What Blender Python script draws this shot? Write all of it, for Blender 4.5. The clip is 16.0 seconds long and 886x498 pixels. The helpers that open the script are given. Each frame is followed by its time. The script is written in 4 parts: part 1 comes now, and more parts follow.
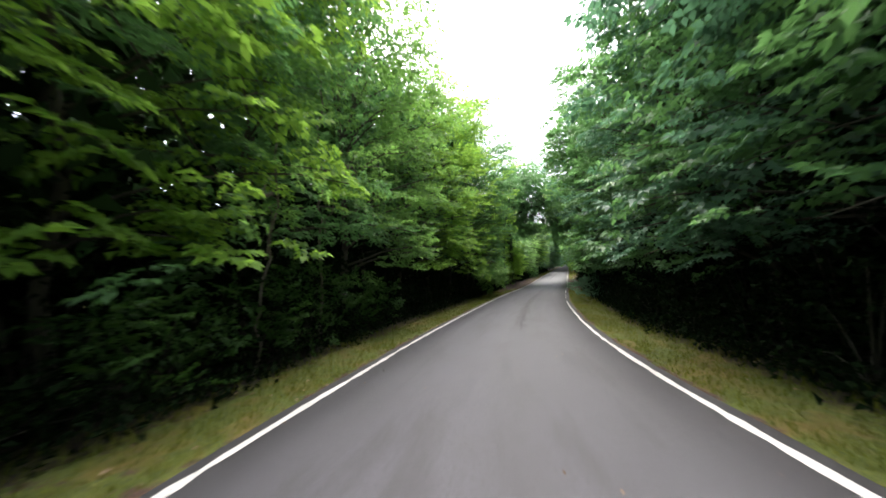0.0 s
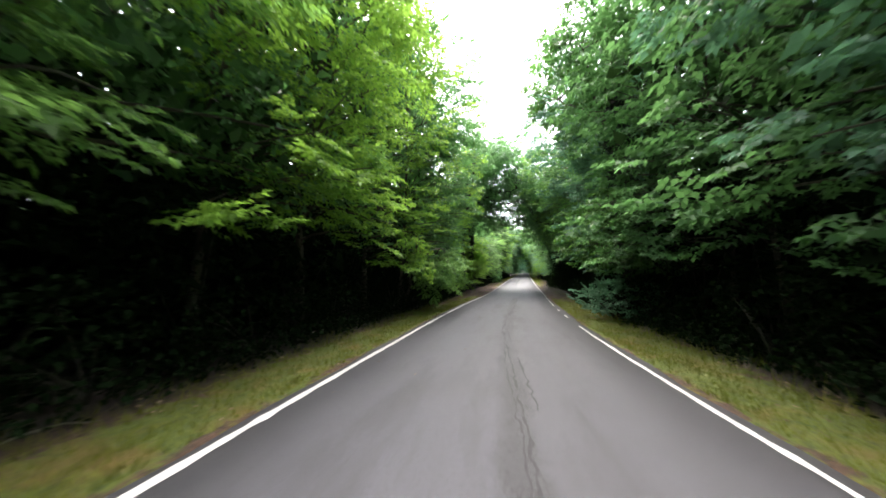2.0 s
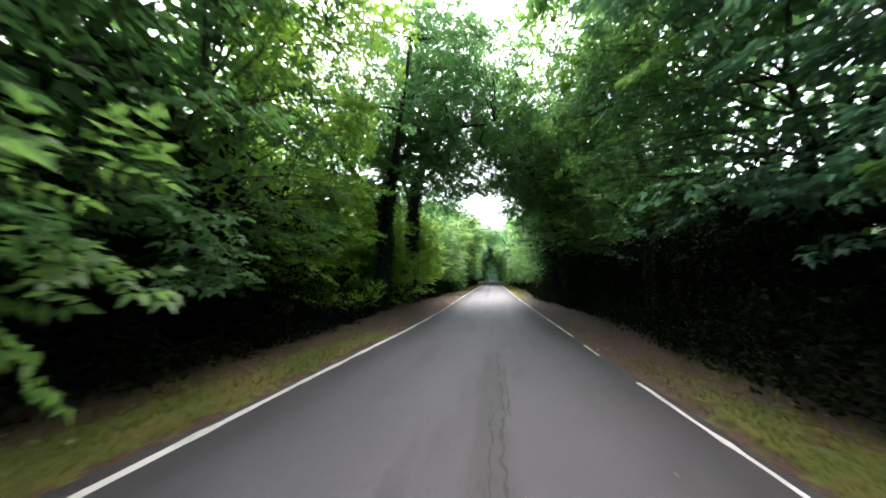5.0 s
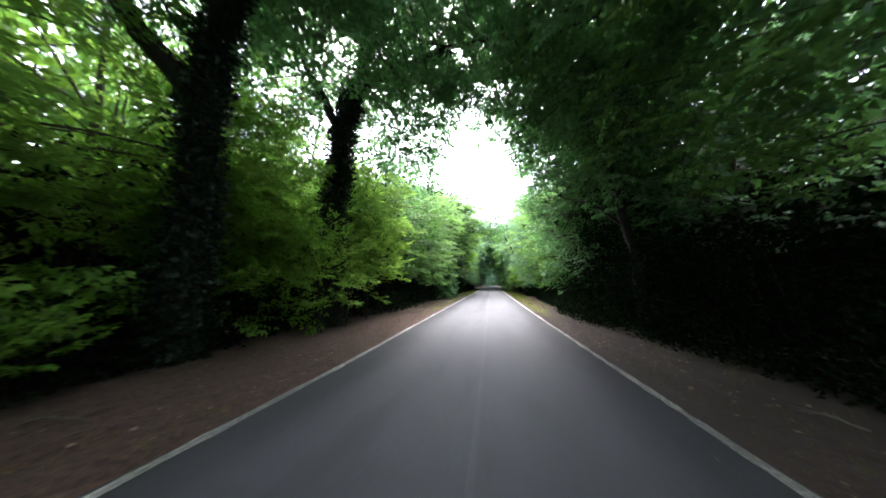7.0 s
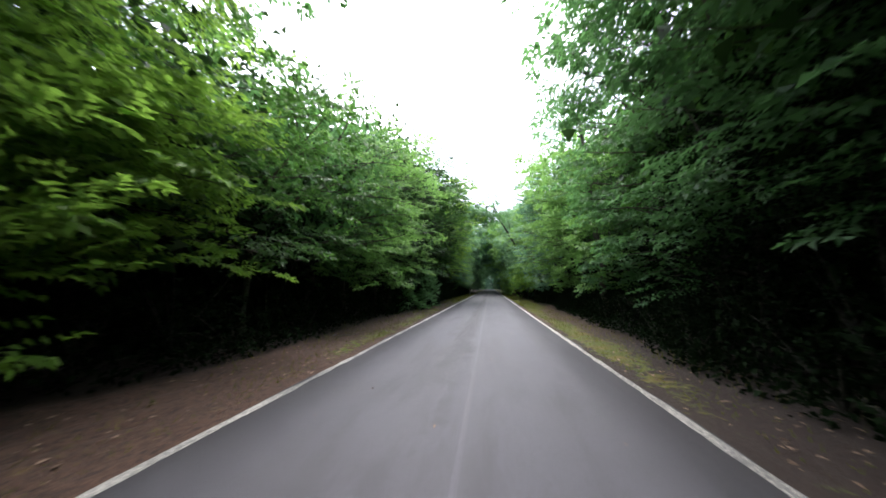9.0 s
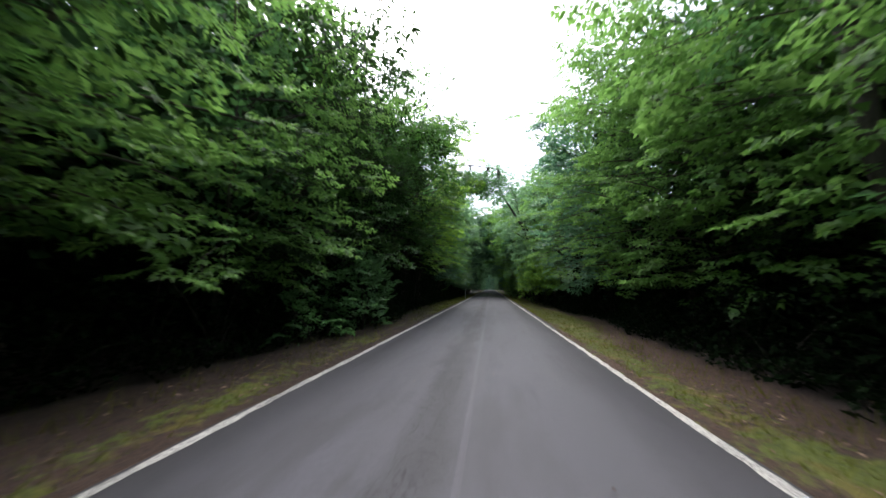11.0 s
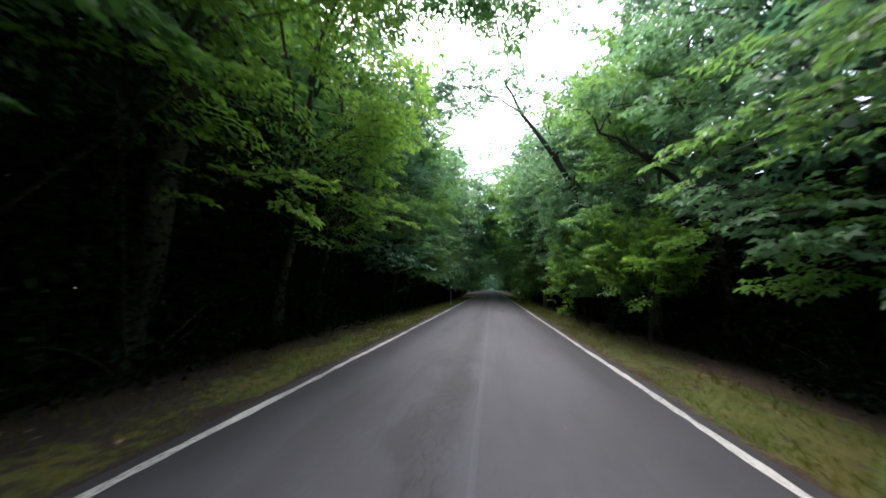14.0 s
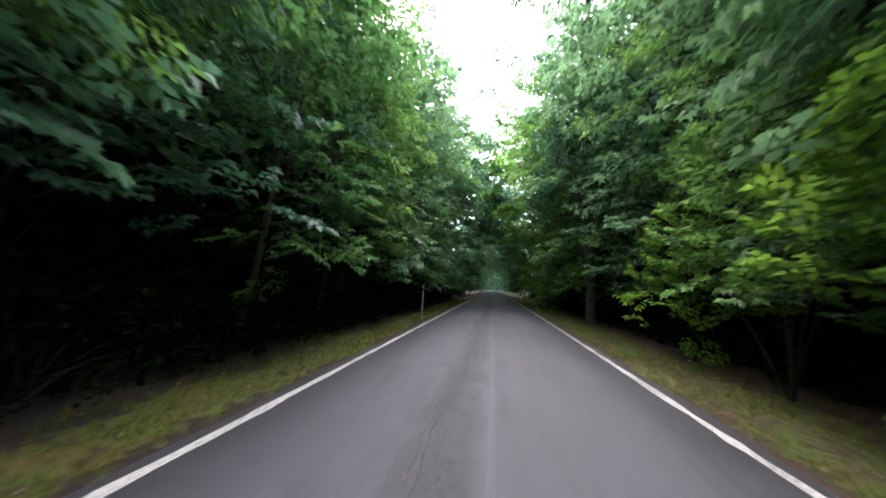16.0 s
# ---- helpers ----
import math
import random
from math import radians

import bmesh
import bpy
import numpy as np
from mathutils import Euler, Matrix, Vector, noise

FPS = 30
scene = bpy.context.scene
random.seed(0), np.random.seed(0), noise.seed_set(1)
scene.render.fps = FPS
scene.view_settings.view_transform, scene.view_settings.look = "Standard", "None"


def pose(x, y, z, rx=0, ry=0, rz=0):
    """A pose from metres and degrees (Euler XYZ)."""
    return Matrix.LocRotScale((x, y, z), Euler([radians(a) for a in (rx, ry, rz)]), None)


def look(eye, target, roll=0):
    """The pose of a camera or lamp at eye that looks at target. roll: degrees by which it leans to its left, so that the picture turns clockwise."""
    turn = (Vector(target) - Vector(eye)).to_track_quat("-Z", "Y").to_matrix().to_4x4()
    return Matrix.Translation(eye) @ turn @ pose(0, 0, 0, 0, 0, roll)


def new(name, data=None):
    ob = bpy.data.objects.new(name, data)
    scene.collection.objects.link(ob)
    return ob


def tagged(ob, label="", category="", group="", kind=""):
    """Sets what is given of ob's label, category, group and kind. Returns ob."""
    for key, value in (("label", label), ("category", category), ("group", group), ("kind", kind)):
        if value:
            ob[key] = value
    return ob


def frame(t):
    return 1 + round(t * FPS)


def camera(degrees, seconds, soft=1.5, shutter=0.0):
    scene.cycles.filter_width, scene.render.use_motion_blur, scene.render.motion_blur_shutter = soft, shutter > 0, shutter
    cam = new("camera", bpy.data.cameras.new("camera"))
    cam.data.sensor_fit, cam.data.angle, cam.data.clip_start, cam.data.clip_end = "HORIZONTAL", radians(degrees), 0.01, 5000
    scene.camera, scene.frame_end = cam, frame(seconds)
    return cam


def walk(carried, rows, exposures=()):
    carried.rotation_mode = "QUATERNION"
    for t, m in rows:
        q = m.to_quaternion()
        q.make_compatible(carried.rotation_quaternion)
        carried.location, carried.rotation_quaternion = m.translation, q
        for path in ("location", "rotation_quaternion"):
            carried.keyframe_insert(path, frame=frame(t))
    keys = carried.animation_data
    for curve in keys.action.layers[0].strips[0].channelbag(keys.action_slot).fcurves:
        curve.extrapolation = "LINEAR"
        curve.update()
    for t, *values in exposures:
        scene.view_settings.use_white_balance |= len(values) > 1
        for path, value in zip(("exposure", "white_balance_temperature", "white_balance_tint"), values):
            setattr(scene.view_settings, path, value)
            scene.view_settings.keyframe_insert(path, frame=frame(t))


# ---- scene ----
# The road: heading and slope along it, from which its line and level follow.
SPEED, EYE, LANES = 4.777, 1.4, 4.72
KNOTS = [-20, 0, 10, 20, 30, 40, 55, 75]
HEADING = [20.2, 15.55, 6.27, 2.27, -1.19, 0.69, 0, 0]
SLOPE = [-0.1077, -0.0875, -0.0471, -0.0242, -0.0233, -0.0026, -0.0005, 0]
STEP = 0.25
S = np.arange(-40, 420, STEP)
TH = np.radians(np.interp(S, KNOTS, HEADING))
RX = np.cumsum(-np.sin(TH)) * STEP
RY = np.cumsum(np.cos(TH)) * STEP
RZ = np.cumsum(np.interp(S, KNOTS, SLOPE)) * STEP
RX, RY, RZ = RX - RX[-1], RY - np.interp(0, S, RY), RZ - RZ[-1]


def road_at(s, u=0.0, h=0.0):
    """The place u metres right of the road's middle and h above it, s metres along."""
    t = np.interp(s, S, TH)
    return np.stack([np.interp(s, S, RX) + u * np.cos(t), np.interp(s, S, RY) + u * np.sin(t), np.interp(s, S, RZ) + h], -1)


# ---- camera ----
cam = camera(115.8, 16.0, soft=1.6, shutter=0.3)
PATH = [  # seconds, metres right of the middle, yaw, pitch, roll
    (0.0, 0.108, 24.41, 4.03, 3.13), (0.5, 0.159, 22.4, 4.48, 3.41), (1.0, 0.201, 20.47, 4.86, 3.54), (1.5, 0.154, 18.28, 5.01, 2.48),
    (2.0, 0.089, 16.39, 4.58, 0.93), (2.5, 0.116, 14.53, 4.63, 0.4), (3.0, 0.064, 12.6, 4.41, -0.69), (3.5, 0.204, 11.07, 5.33, -0.56),
    (4.0, 0.279, 10.48, 5.58, -0.07), (4.2, 0.3, 10.42, 5.7, 0.1), (4.9, 0.29, 10.2, 5.9, -0.4), (5.6, 0.25, 10.0, 6.0, -1.1),
    (6.3, 0.205, 9.84, 6.2, -1.5), (7.0, 0.228, 9.99, 6.95, -0.8), (7.5, 0.202, 9.85, 7.25, -0.92), (8.0, 0.171, 9.57, 7.52, -1.08),
    (8.5, 0.227, 9.59, 7.67, -0.82), (9.0, 0.296, 9.56, 7.69, -0.43), (9.5, 0.32, 9.77, 7.54, -0.38), (10.2, 0.295, 9.84, 7.76, -0.84),
    (10.9, 0.29, 9.7, 7.75, -0.75), (11.6, 0.285, 9.5, 7.73, -0.7), (12.3, 0.278, 9.34, 7.72, -0.64), (13.0, 0.225, 9.57, 7.77, -1.14),
    (13.5, 0.176, 9.56, 7.68, -1.53), (14.0, 0.189, 9.93, 7.66, -1.58), (15.0, 0.074, 9.89, 7.35, -2.45), (15.5, 0.052, 10.16, 7.3, -2.68),
    (16.0, 0.055, 10.32, 7.44, -2.34)]
walk(cam, [(t, pose(*road_at(SPEED * t, u, EYE), 90 + p, r, y)) for t, u, y, p, r in PATH], exposures=[
    (0.0, 2.75, 6550, 12), (2.5, 3.4, 6550, 12), (3.2, 3.4, 6550, 12), (4.0, 3.05, 6500, 13), (6.3, 3.8, 6250, 14), (7.0, 3.5, 6150, 16), (7.5, 3.4, 6100, 16), (8.5, 2.75, 6050, 15),
    (9.2, 2.35, 6050, 15), (10.0, 1.95, 6050, 14), (12.3, 2.2, 6150, 14), (13.0, 2.25, 6150, 14), (14.0, 2.5, 6100, 16), (15.0, 2.85, 6100, 18), (16.0, 3.1, 6100, 19)])

# ---- light: an overcast sky ----
world = bpy.data.worlds.new("overcast")
scene.world = world
world.use_nodes = True
wn, wl = world.node_tree.nodes, world.node_tree.links
sky = wn.new("ShaderNodeTexSky")
sky.sky_type, sky.sun_disc = "NISHITA", False
sky.sun_elevation, sky.sun_rotation = radians(62), radians(-20)
sky.air_density, sky.dust_density, sky.ozone_density = 1.0, 4.0, 1.0
pale = wn.new("ShaderNodeHueSaturation")
pale.inputs["Saturation"].default_value = 0.5
wl.new(sky.outputs["Color"], pale.inputs["Color"])
wl.new(pale.outputs["Color"], wn["Background"].inputs["Color"])
wn["Background"].inputs["Strength"].default_value = 0.12
sun = new("sun", bpy.data.lights.new("sun", "SUN"))
sun.data.energy, sun.data.angle, sun.data.color = 0.95, radians(40), (1.0, 0.97, 0.92)
sun.matrix_world = look((0, 0, 40), (-2, -19, 0))


# ---- materials ----
class Nodes:
    """A material's node tree with short calls."""

    def __init__(self, name):
        self.m = bpy.data.materials.new(name)
        self.m.use_nodes = True
        self.t = self.m.node_tree
        self.p = self.t.nodes["Principled BSDF"]
        self.out = self.t.nodes["Material Output"]

    def add(self, kind, **inputs):
        n = self.t.nodes.new("ShaderNode" + kind)
        for k, v in inputs.items():
            self.put(n.inputs[k.replace("_", " ")], v)
        return n

    def put(self, socket, v):
        if isinstance(v, bpy.types.NodeSocket):
            self.t.links.new(v, socket)
        else:
            socket.default_value = v

    def noise(self, vector, scale, detail=4.0, rough=0.6):
        return self.add("TexNoise", Vector=vector, Scale=scale, Detail=detail, Roughness=rough).outputs["Fac"]

    def ramp(self, fac, *stops):
        n = self.add("ValToRGB", Fac=fac)
        e = n.color_ramp.elements
        while len(e) < len(stops):
            e.new(0.5)
        for el, (at, c) in zip(e, stops):
            el.position, el.color = at, (*c, 1) if len(c) == 3 else c
        return n.outputs["Color"]

    def mix(self, fac, a, b, how="MIX"):
        n = self.t.nodes.new("ShaderNodeMix")
        n.data_type, n.blend_type = "RGBA", how
        for s, v in ((n.inputs[0], fac), (n.inputs[6], a), (n.inputs[7], b)):
            self.put(s, (*v, 1) if isinstance(v, tuple) and len(v) == 3 else v)
        return n.outputs[2]

    def math(self, op, a, b=0.0, clamp=False):
        n = self.t.nodes.new("ShaderNodeMath")
        n.operation, n.use_clamp = op, clamp
        self.put(n.inputs[0], a), self.put(n.inputs[1], b)
        return n.outputs[0]

    def bump(self, height, strength, distance=0.02):
        return self.add("Bump", Height=height, Strength=strength, Distance=distance).outputs["Normal"]

    def set(self, **inputs):
        for k, v in inputs.items():
            self.put(self.p.inputs[k.replace("_", " ")], v)
        return self.m


def leaf_material(name, dark, light, glow, gloss=0.45, sheer=0.35, shine=0.4):
    """Leaves: a colour of its own for each leaf, and light that comes through."""
    n = Nodes(name)
    rnd = n.add("NewGeometry").outputs["Random Per Island"]
    coord = n.add("TexCoord").outputs["Object"]
    patch = n.noise(coord, 0.55, 3.0)
    f = n.math("ADD", n.math("MULTIPLY", rnd, 0.55), n.math("MULTIPLY", n.math("SUBTRACT", patch, 0.25), 0.9), True)
    col = n.ramp(f, (0.05, dark), (0.55, tuple((a + b) / 2 for a, b in zip(dark, light))), (0.97, light))
    n.set(Base_Color=col, Roughness=gloss, Specular_IOR_Level=shine)
    back = n.add("BsdfTranslucent", Color=n.mix(0.6, col, glow))
    both = n.add("MixShader", Fac=sheer)
    n.t.links.new(n.p.outputs[0], both.inputs[1])
    n.t.links.new(back.outputs[0], both.inputs[2])
    n.t.links.new(both.outputs[0], n.out.inputs[0])
    return n.m


LEAF_FRESH = leaf_material("fresh_leaves", (0.055, 0.125, 0.034), (0.18, 0.34, 0.085), (0.26, 0.5, 0.1), 0.5, 0.52, 0.34)
LEAF_MID = leaf_material("green_leaves", (0.042, 0.103, 0.042), (0.125, 0.265, 0.098), (0.17, 0.38, 0.1), 0.48, 0.48, 0.36)
LEAF_COOL = leaf_material("cool_green_leaves", (0.044, 0.1, 0.066), (0.125, 0.255, 0.155), (0.13, 0.31, 0.14), 0.46, 0.45, 0.42)
LEAF_BRIGHT = leaf_material("bright_acacia_leaves", (0.085, 0.18, 0.028), (0.24, 0.43, 0.07), (0.33, 0.58, 0.07), 0.5, 0.55, 0.32)
# on the far trees this paleness also stands for haze
LEAF_PALE = leaf_material("pale_green_leaves", (0.08, 0.15, 0.085), (0.185, 0.33, 0.175), (0.22, 0.42, 0.17), 0.46, 0.52, 0.4)
# darkened green that stands for shade deep in the wood
LEAF_DARK = leaf_material("wood_shade_leaves", (0.012, 0.032, 0.01), (0.04, 0.085, 0.024), (0.05, 0.11, 0.02), 0.65, 0.25, 0.2)
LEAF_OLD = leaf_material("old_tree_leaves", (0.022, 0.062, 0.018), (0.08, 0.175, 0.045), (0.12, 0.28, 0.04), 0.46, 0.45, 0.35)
# near black: the shade under the trees is in this leaf colour
LEAF_SHADE = leaf_material("shade_black_leaves", (0.004, 0.009, 0.0035), (0.013, 0.026, 0.009), (0.012, 0.026, 0.006), 0.85, 0.12, 0.05)
LEAF_IVY = leaf_material("ivy_leaves", (0.008, 0.02, 0.01), (0.03, 0.055, 0.026), (0.02, 0.04, 0.015), 0.5, 0.08, 0.3)


def bark_material(name, dark, light):
    n = Nodes(name)
    c = n.add("TexCoord").outputs["Object"]
    stretch = n.add("Mapping", Vector=c, Scale=(1.0, 1.0, 0.18)).outputs["Vector"]
    ridges = n.noise(stretch, 22.0, 6.0, 0.7)
    stain = n.noise(c, 1.3, 3.0)
    col = n.mix(n.math("MULTIPLY", stain, 0.5), n.ramp(ridges, (0.3, dark), (0.7, light)), (0.05, 0.06, 0.03))
    return n.set(Base_Color=col, Roughness=0.9, Normal=n.bump(ridges, 0.9, 0.03))


BARK = bark_material("grey_brown_bark", (0.03, 0.024, 0.018), (0.12, 0.1, 0.08))
BARK_DARK = bark_material("dark_bark", (0.01, 0.009, 0.007), (0.045, 0.038, 0.03))
BARK_PALE = bark_material("pale_bark", (0.09, 0.075, 0.055), (0.24, 0.21, 0.17))


def asphalt_material():
    n = Nodes("worn_asphalt")
    uv = n.add("UVMap").outputs["UV"]
    sep = n.add("SeparateXYZ", Vector=uv)
    x, y = sep.outputs["X"], sep.outputs["Y"]
    grain = n.noise(uv, 140.0, 3.0, 0.7)
    coarse = n.noise(uv, 26.0, 4.0, 0.65)
    along = n.add("Mapping", Vector=uv, Scale=(1.6, 0.06, 1.0)).outputs["Vector"]
    streak = n.noise(along, 1.6, 5.0, 0.6)
    long_patch = n.noise(n.add("Mapping", Vector=uv, Scale=(1.5, 0.28, 1.0)).outputs["Vector"], 1.0, 5.0, 0.62)
    blotch = n.noise(uv, 0.7, 4.0, 0.6)
    base = n.ramp(grain, (0.25, (0.033, 0.0325, 0.038)), (0.8, (0.086, 0.085, 0.103)))
    base = n.mix(0.5, base, n.ramp(streak, (0.3, (0.034, 0.0335, 0.039)), (0.72, (0.08, 0.078, 0.091))))
    base = n.mix(n.math("MULTIPLY", n.math("SUBTRACT", blotch, 0.42), 1.6, True), base, (0.042, 0.04, 0.043))
    worn = n.ramp(long_patch, (0.5, (0, 0, 0)), (0.62, (1, 1, 1)))
    base = n.mix(n.math("MULTIPLY", worn, 0.6), base, (0.03, 0.029, 0.032))
    mottle = n.ramp(coarse, (0.36, (0.55, 0.55, 0.55)), (0.52, (0, 0, 0)))
    base = n.mix(mottle, base, (0.028, 0.0275, 0.031))
    edge = n.math("MULTIPLY", n.math("SUBTRACT", n.math("ABSOLUTE", x), 1.15), 0.7, True)
    base = n.mix(n.math("MULTIPLY", edge, 0.6), base, (0.038, 0.036, 0.037))

    def between(a, b):
        return n.math("MULTIPLY", n.math("MULTIPLY", n.math("SUBTRACT", y, a), 0.5, True), n.math("MULTIPLY", n.math("SUBTRACT", b, y), 0.5, True))

    def band(at, half, soft):
        sway = n.math("ADD", at, n.math("MULTIPLY", n.math("SUBTRACT", blotch, 0.5), 0.5))
        return n.math("MULTIPLY", n.math("SUBTRACT", half, n.math("ABSOLUTE", n.math("SUBTRACT", x, sway))), 1 / soft, True)

    # two worn bands of fine netted cracks beside the seam
    tired = n.math("ADD", n.math("MULTIPLY", band(0.26, 0.2, 0.12), between(9.0, 31.0)), n.math("MULTIPLY", band(-0.32, 0.3, 0.16), between(47.0, 130.0)), True)
    shaken = n.add("VectorMath", Vector=n.add("TexNoise", Vector=uv, Scale=7.0, Detail=3.0).outputs["Color"])
    shaken.operation = "MULTIPLY_ADD"
    n.put(shaken.inputs[1], (0.18, 0.18, 0.0)), n.put(shaken.inputs[2], uv)
    net = n.add("TexVoronoi", Vector=n.add("Mapping", Vector=shaken.outputs[0], Scale=(1.0, 0.5, 1.0)).outputs["Vector"], Scale=8.5)
    net.feature = "DISTANCE_TO_EDGE"
    fissure = n.math("MULTIPLY", n.math("LESS_THAN", net.outputs["Distance"], n.math("MULTIPLY", n.math("SUBTRACT", coarse, 0.35), 0.16)), tired)
    base = n.mix(n.math("MULTIPLY", tired, n.math("MULTIPLY", blotch, 1.4), True), base, (0.024, 0.0235, 0.0255))
    spill = n.ramp(n.noise(n.add("Mapping", Vector=uv, Scale=(1.0, 0.45, 1.0)).outputs["Vector"], 2.6, 4.0, 0.6), (0.5, (0, 0, 0)), (0.6, (0.7, 0.7, 0.7)))
    base = n.mix(n.math("MULTIPLY", spill, n.math("ADD", n.math("MULTIPLY", band(0.34, 0.42, 0.2), between(8.0, 33.0)), n.math("MULTIPLY", band(-0.45, 0.45, 0.25), between(44.0, 130.0)), True)), base, (0.024, 0.0235, 0.026))
    base = n.mix(n.math("MULTIPLY", fissure, 0.75), base, (0.012, 0.012, 0.013))
    off = n.math("ABSOLUTE", n.math("SUBTRACT", x, n.math("ADD", 0.02, n.math("MULTIPLY", streak, 0.06))))
    seam = n.math("MULTIPLY", n.math("LESS_THAN", off, 0.03), n.math("GREATER_THAN", n.math("ADD", y, n.math("MULTIPLY", blotch, 12.0)), 38.0))
    base = n.mix(n.math("MULTIPLY", seam, n.math("MULTIPLY", coarse, 0.28)), base, (0.14, 0.138, 0.15))
    base = n.mix(n.math("MULTIPLY", n.math("GREATER_THAN", x, 0.05), 0.22), base, (0.04, 0.039, 0.043))
    rough = n.math("ADD", n.math("ADD", 0.46, n.math("MULTIPLY", coarse, 0.2)), n.math("MULTIPLY", streak, 0.22))
    relief = n.math("SUBTRACT", n.math("ADD", grain, n.math("MULTIPLY", coarse, 0.7)), n.math("MULTIPLY", fissure, 1.5))
    return n.set(Base_Color=base, Roughness=rough, Specular_IOR_Level=0.42, Normal=n.bump(relief, 0.4, 0.009))


def paint_material():
    n = Nodes("worn_road_paint")
    uv = n.add("UVMap").outputs["UV"]
    wear = n.noise(uv, 30.0, 6.0, 0.8)
    patch = n.noise(uv, 1.1, 3.0, 0.6)
    age = n.ramp(n.math("MULTIPLY", n.add("SeparateXYZ", Vector=uv).outputs["Y"], 0.01),
                 (0.0, (0.0, 0.0, 0.0)), (0.325, (0.08, 0.08, 0.08)), (0.365, (0.75, 0.75, 0.75)), (0.5, (0.55, 0.55, 0.55)), (0.6, (0.3, 0.3, 0.3)), (1.0, (0.3, 0.3, 0.3)))
    loss = n.math("ADD", n.math("MULTIPLY", age, 0.22), n.math("MULTIPLY", patch, 0.25))
    gone = n.ramp(n.math("SUBTRACT", n.math("ADD", wear, loss), 0.2), (0.47, (0, 0, 0)), (0.58, (1, 1, 1)))
    white = n.mix(age, (0.52, 0.5, 0.49), (0.4, 0.38, 0.3))
    col = n.mix(gone, white, (0.1, 0.098, 0.095))
    return n.set(Base_Color=col, Roughness=0.6, Normal=n.bump(wear, 0.3, 0.004))


def ground_material():
    n = Nodes("forest_ground")
    c = n.add("TexCoord").outputs["Object"]
    grass = n.add("Attribute")
    grass.attribute_name = "grass"
    fine, mid, big = n.noise(c, 45.0, 5.0, 0.7), n.noise(c, 6.0, 5.0, 0.65), n.noise(c, 0.8, 4.0)
    litter = n.ramp(fine, (0.28, (0.016, 0.009, 0.006)), (0.5, (0.08, 0.041, 0.025)), (0.75, (0.24, 0.13, 0.082)))
    crumb = n.noise(c, 14.0, 4.0, 0.7)
    litter = n.mix(n.ramp(crumb, (0.5, (0, 0, 0)), (0.62, (0.75, 0.75, 0.75))), litter, (0.015, 0.01, 0.007))
    litter = n.mix(n.ramp(mid, (0.52, (0, 0, 0)), (0.68, (0.6, 0.6, 0.6))), litter, (0.15, 0.082, 0.05))
    litter = n.mix(n.math("MULTIPLY", big, 0.4), litter, (0.03, 0.018, 0.011))
    # shade on the verges and wood floor, put into the litter colour
    litter_shade = n.add("Attribute")
    litter_shade.attribute_name = "litter_shade"
    litter = n.mix(n.math("MULTIPLY", litter_shade.outputs["Fac"], n.math("ADD", 0.7, n.math("MULTIPLY", mid, 0.4)), True), litter, (0.016, 0.0105, 0.0075))
    moss = n.ramp(fine, (0.3, (0.02, 0.036, 0.006)), (0.55, (0.1, 0.125, 0.011)), (0.8, (0.18, 0.2, 0.022)))
    moss = n.mix(n.ramp(crumb, (0.48, (0, 0, 0)), (0.64, (0.6, 0.6, 0.6))), moss, (0.022, 0.036, 0.008))
    moss = n.mix(n.math("MULTIPLY", n.math("SUBTRACT", n.noise(c, 1.7, 4.0), 0.465), 3.5, True), moss, (0.16, 0.098, 0.022))
    f = n.math("ADD", grass.outputs["Fac"], n.math("ADD", n.math("MULTIPLY", n.math("SUBTRACT", mid, 0.5), 1.7), n.math("MULTIPLY", n.math("SUBTRACT", big, 0.5), 1.2)))
    col = n.mix(n.ramp(f, (0.42, (0, 0, 0)), (0.62, (1, 1, 1))), litter, moss)
    return n.set(Base_Color=col, Roughness=0.95, Normal=n.bump(n.math("ADD", fine, mid), 0.8, 0.05))


def plain_material(name, dark, light, scale=30.0, rough=0.8):
    n = Nodes(name)
    c = n.add("TexCoord").outputs["Object"]
    v = n.noise(c, scale, 4.0)
    return n.set(Base_Color=n.ramp(v, (0.3, dark), (0.7, light)), Roughness=rough, Normal=n.bump(v, 0.3, 0.01))


ASPHALT, PAINT, GROUND = asphalt_material(), paint_material(), ground_material()
TAR = plain_material("crack_filler", (0.012, 0.012, 0.013), (0.034, 0.033, 0.035), 40.0, 0.8)
GRASS = leaf_material("verge_grass", (0.032, 0.066, 0.006), (0.2, 0.19, 0.02), (0.19, 0.23, 0.014), 0.6, 0.3, 0.2)
FALLEN = leaf_material("fallen_leaves", (0.05, 0.026, 0.015), (0.36, 0.25, 0.17), (0.2, 0.12, 0.05), 0.7, 0.1, 0.3)

# ---- mesh helpers ----
rng = np.random.default_rng(7)


def mesh_of(name, verts, faces, material, uv=None, smooth=False):
    """A mesh from arrays; all faces have the same number of corners."""
    verts, faces = np.asarray(verts, np.float32), np.asarray(faces, np.int32)
    me = bpy.data.meshes.new(name)
    me.vertices.add(len(verts))
    me.vertices.foreach_set("co", verts.ravel())
    k = faces.shape[1]
    me.loops.add(faces.size)
    me.loops.foreach_set("vertex_index", faces.ravel())
    me.polygons.add(len(faces))
    me.polygons.foreach_set("loop_start", np.arange(0, faces.size, k, dtype=np.int32))
    if uv is not None:
        layer = me.uv_layers.new(name="UVMap")
        layer.data.foreach_set("uv", np.asarray(uv, np.float32)[faces.ravel()].ravel())
    if smooth:
        me.polygons.foreach_set("use_smooth", np.ones(len(faces), bool))
    me.materials.append(material)
    me.update()
    me.validate()
    return me


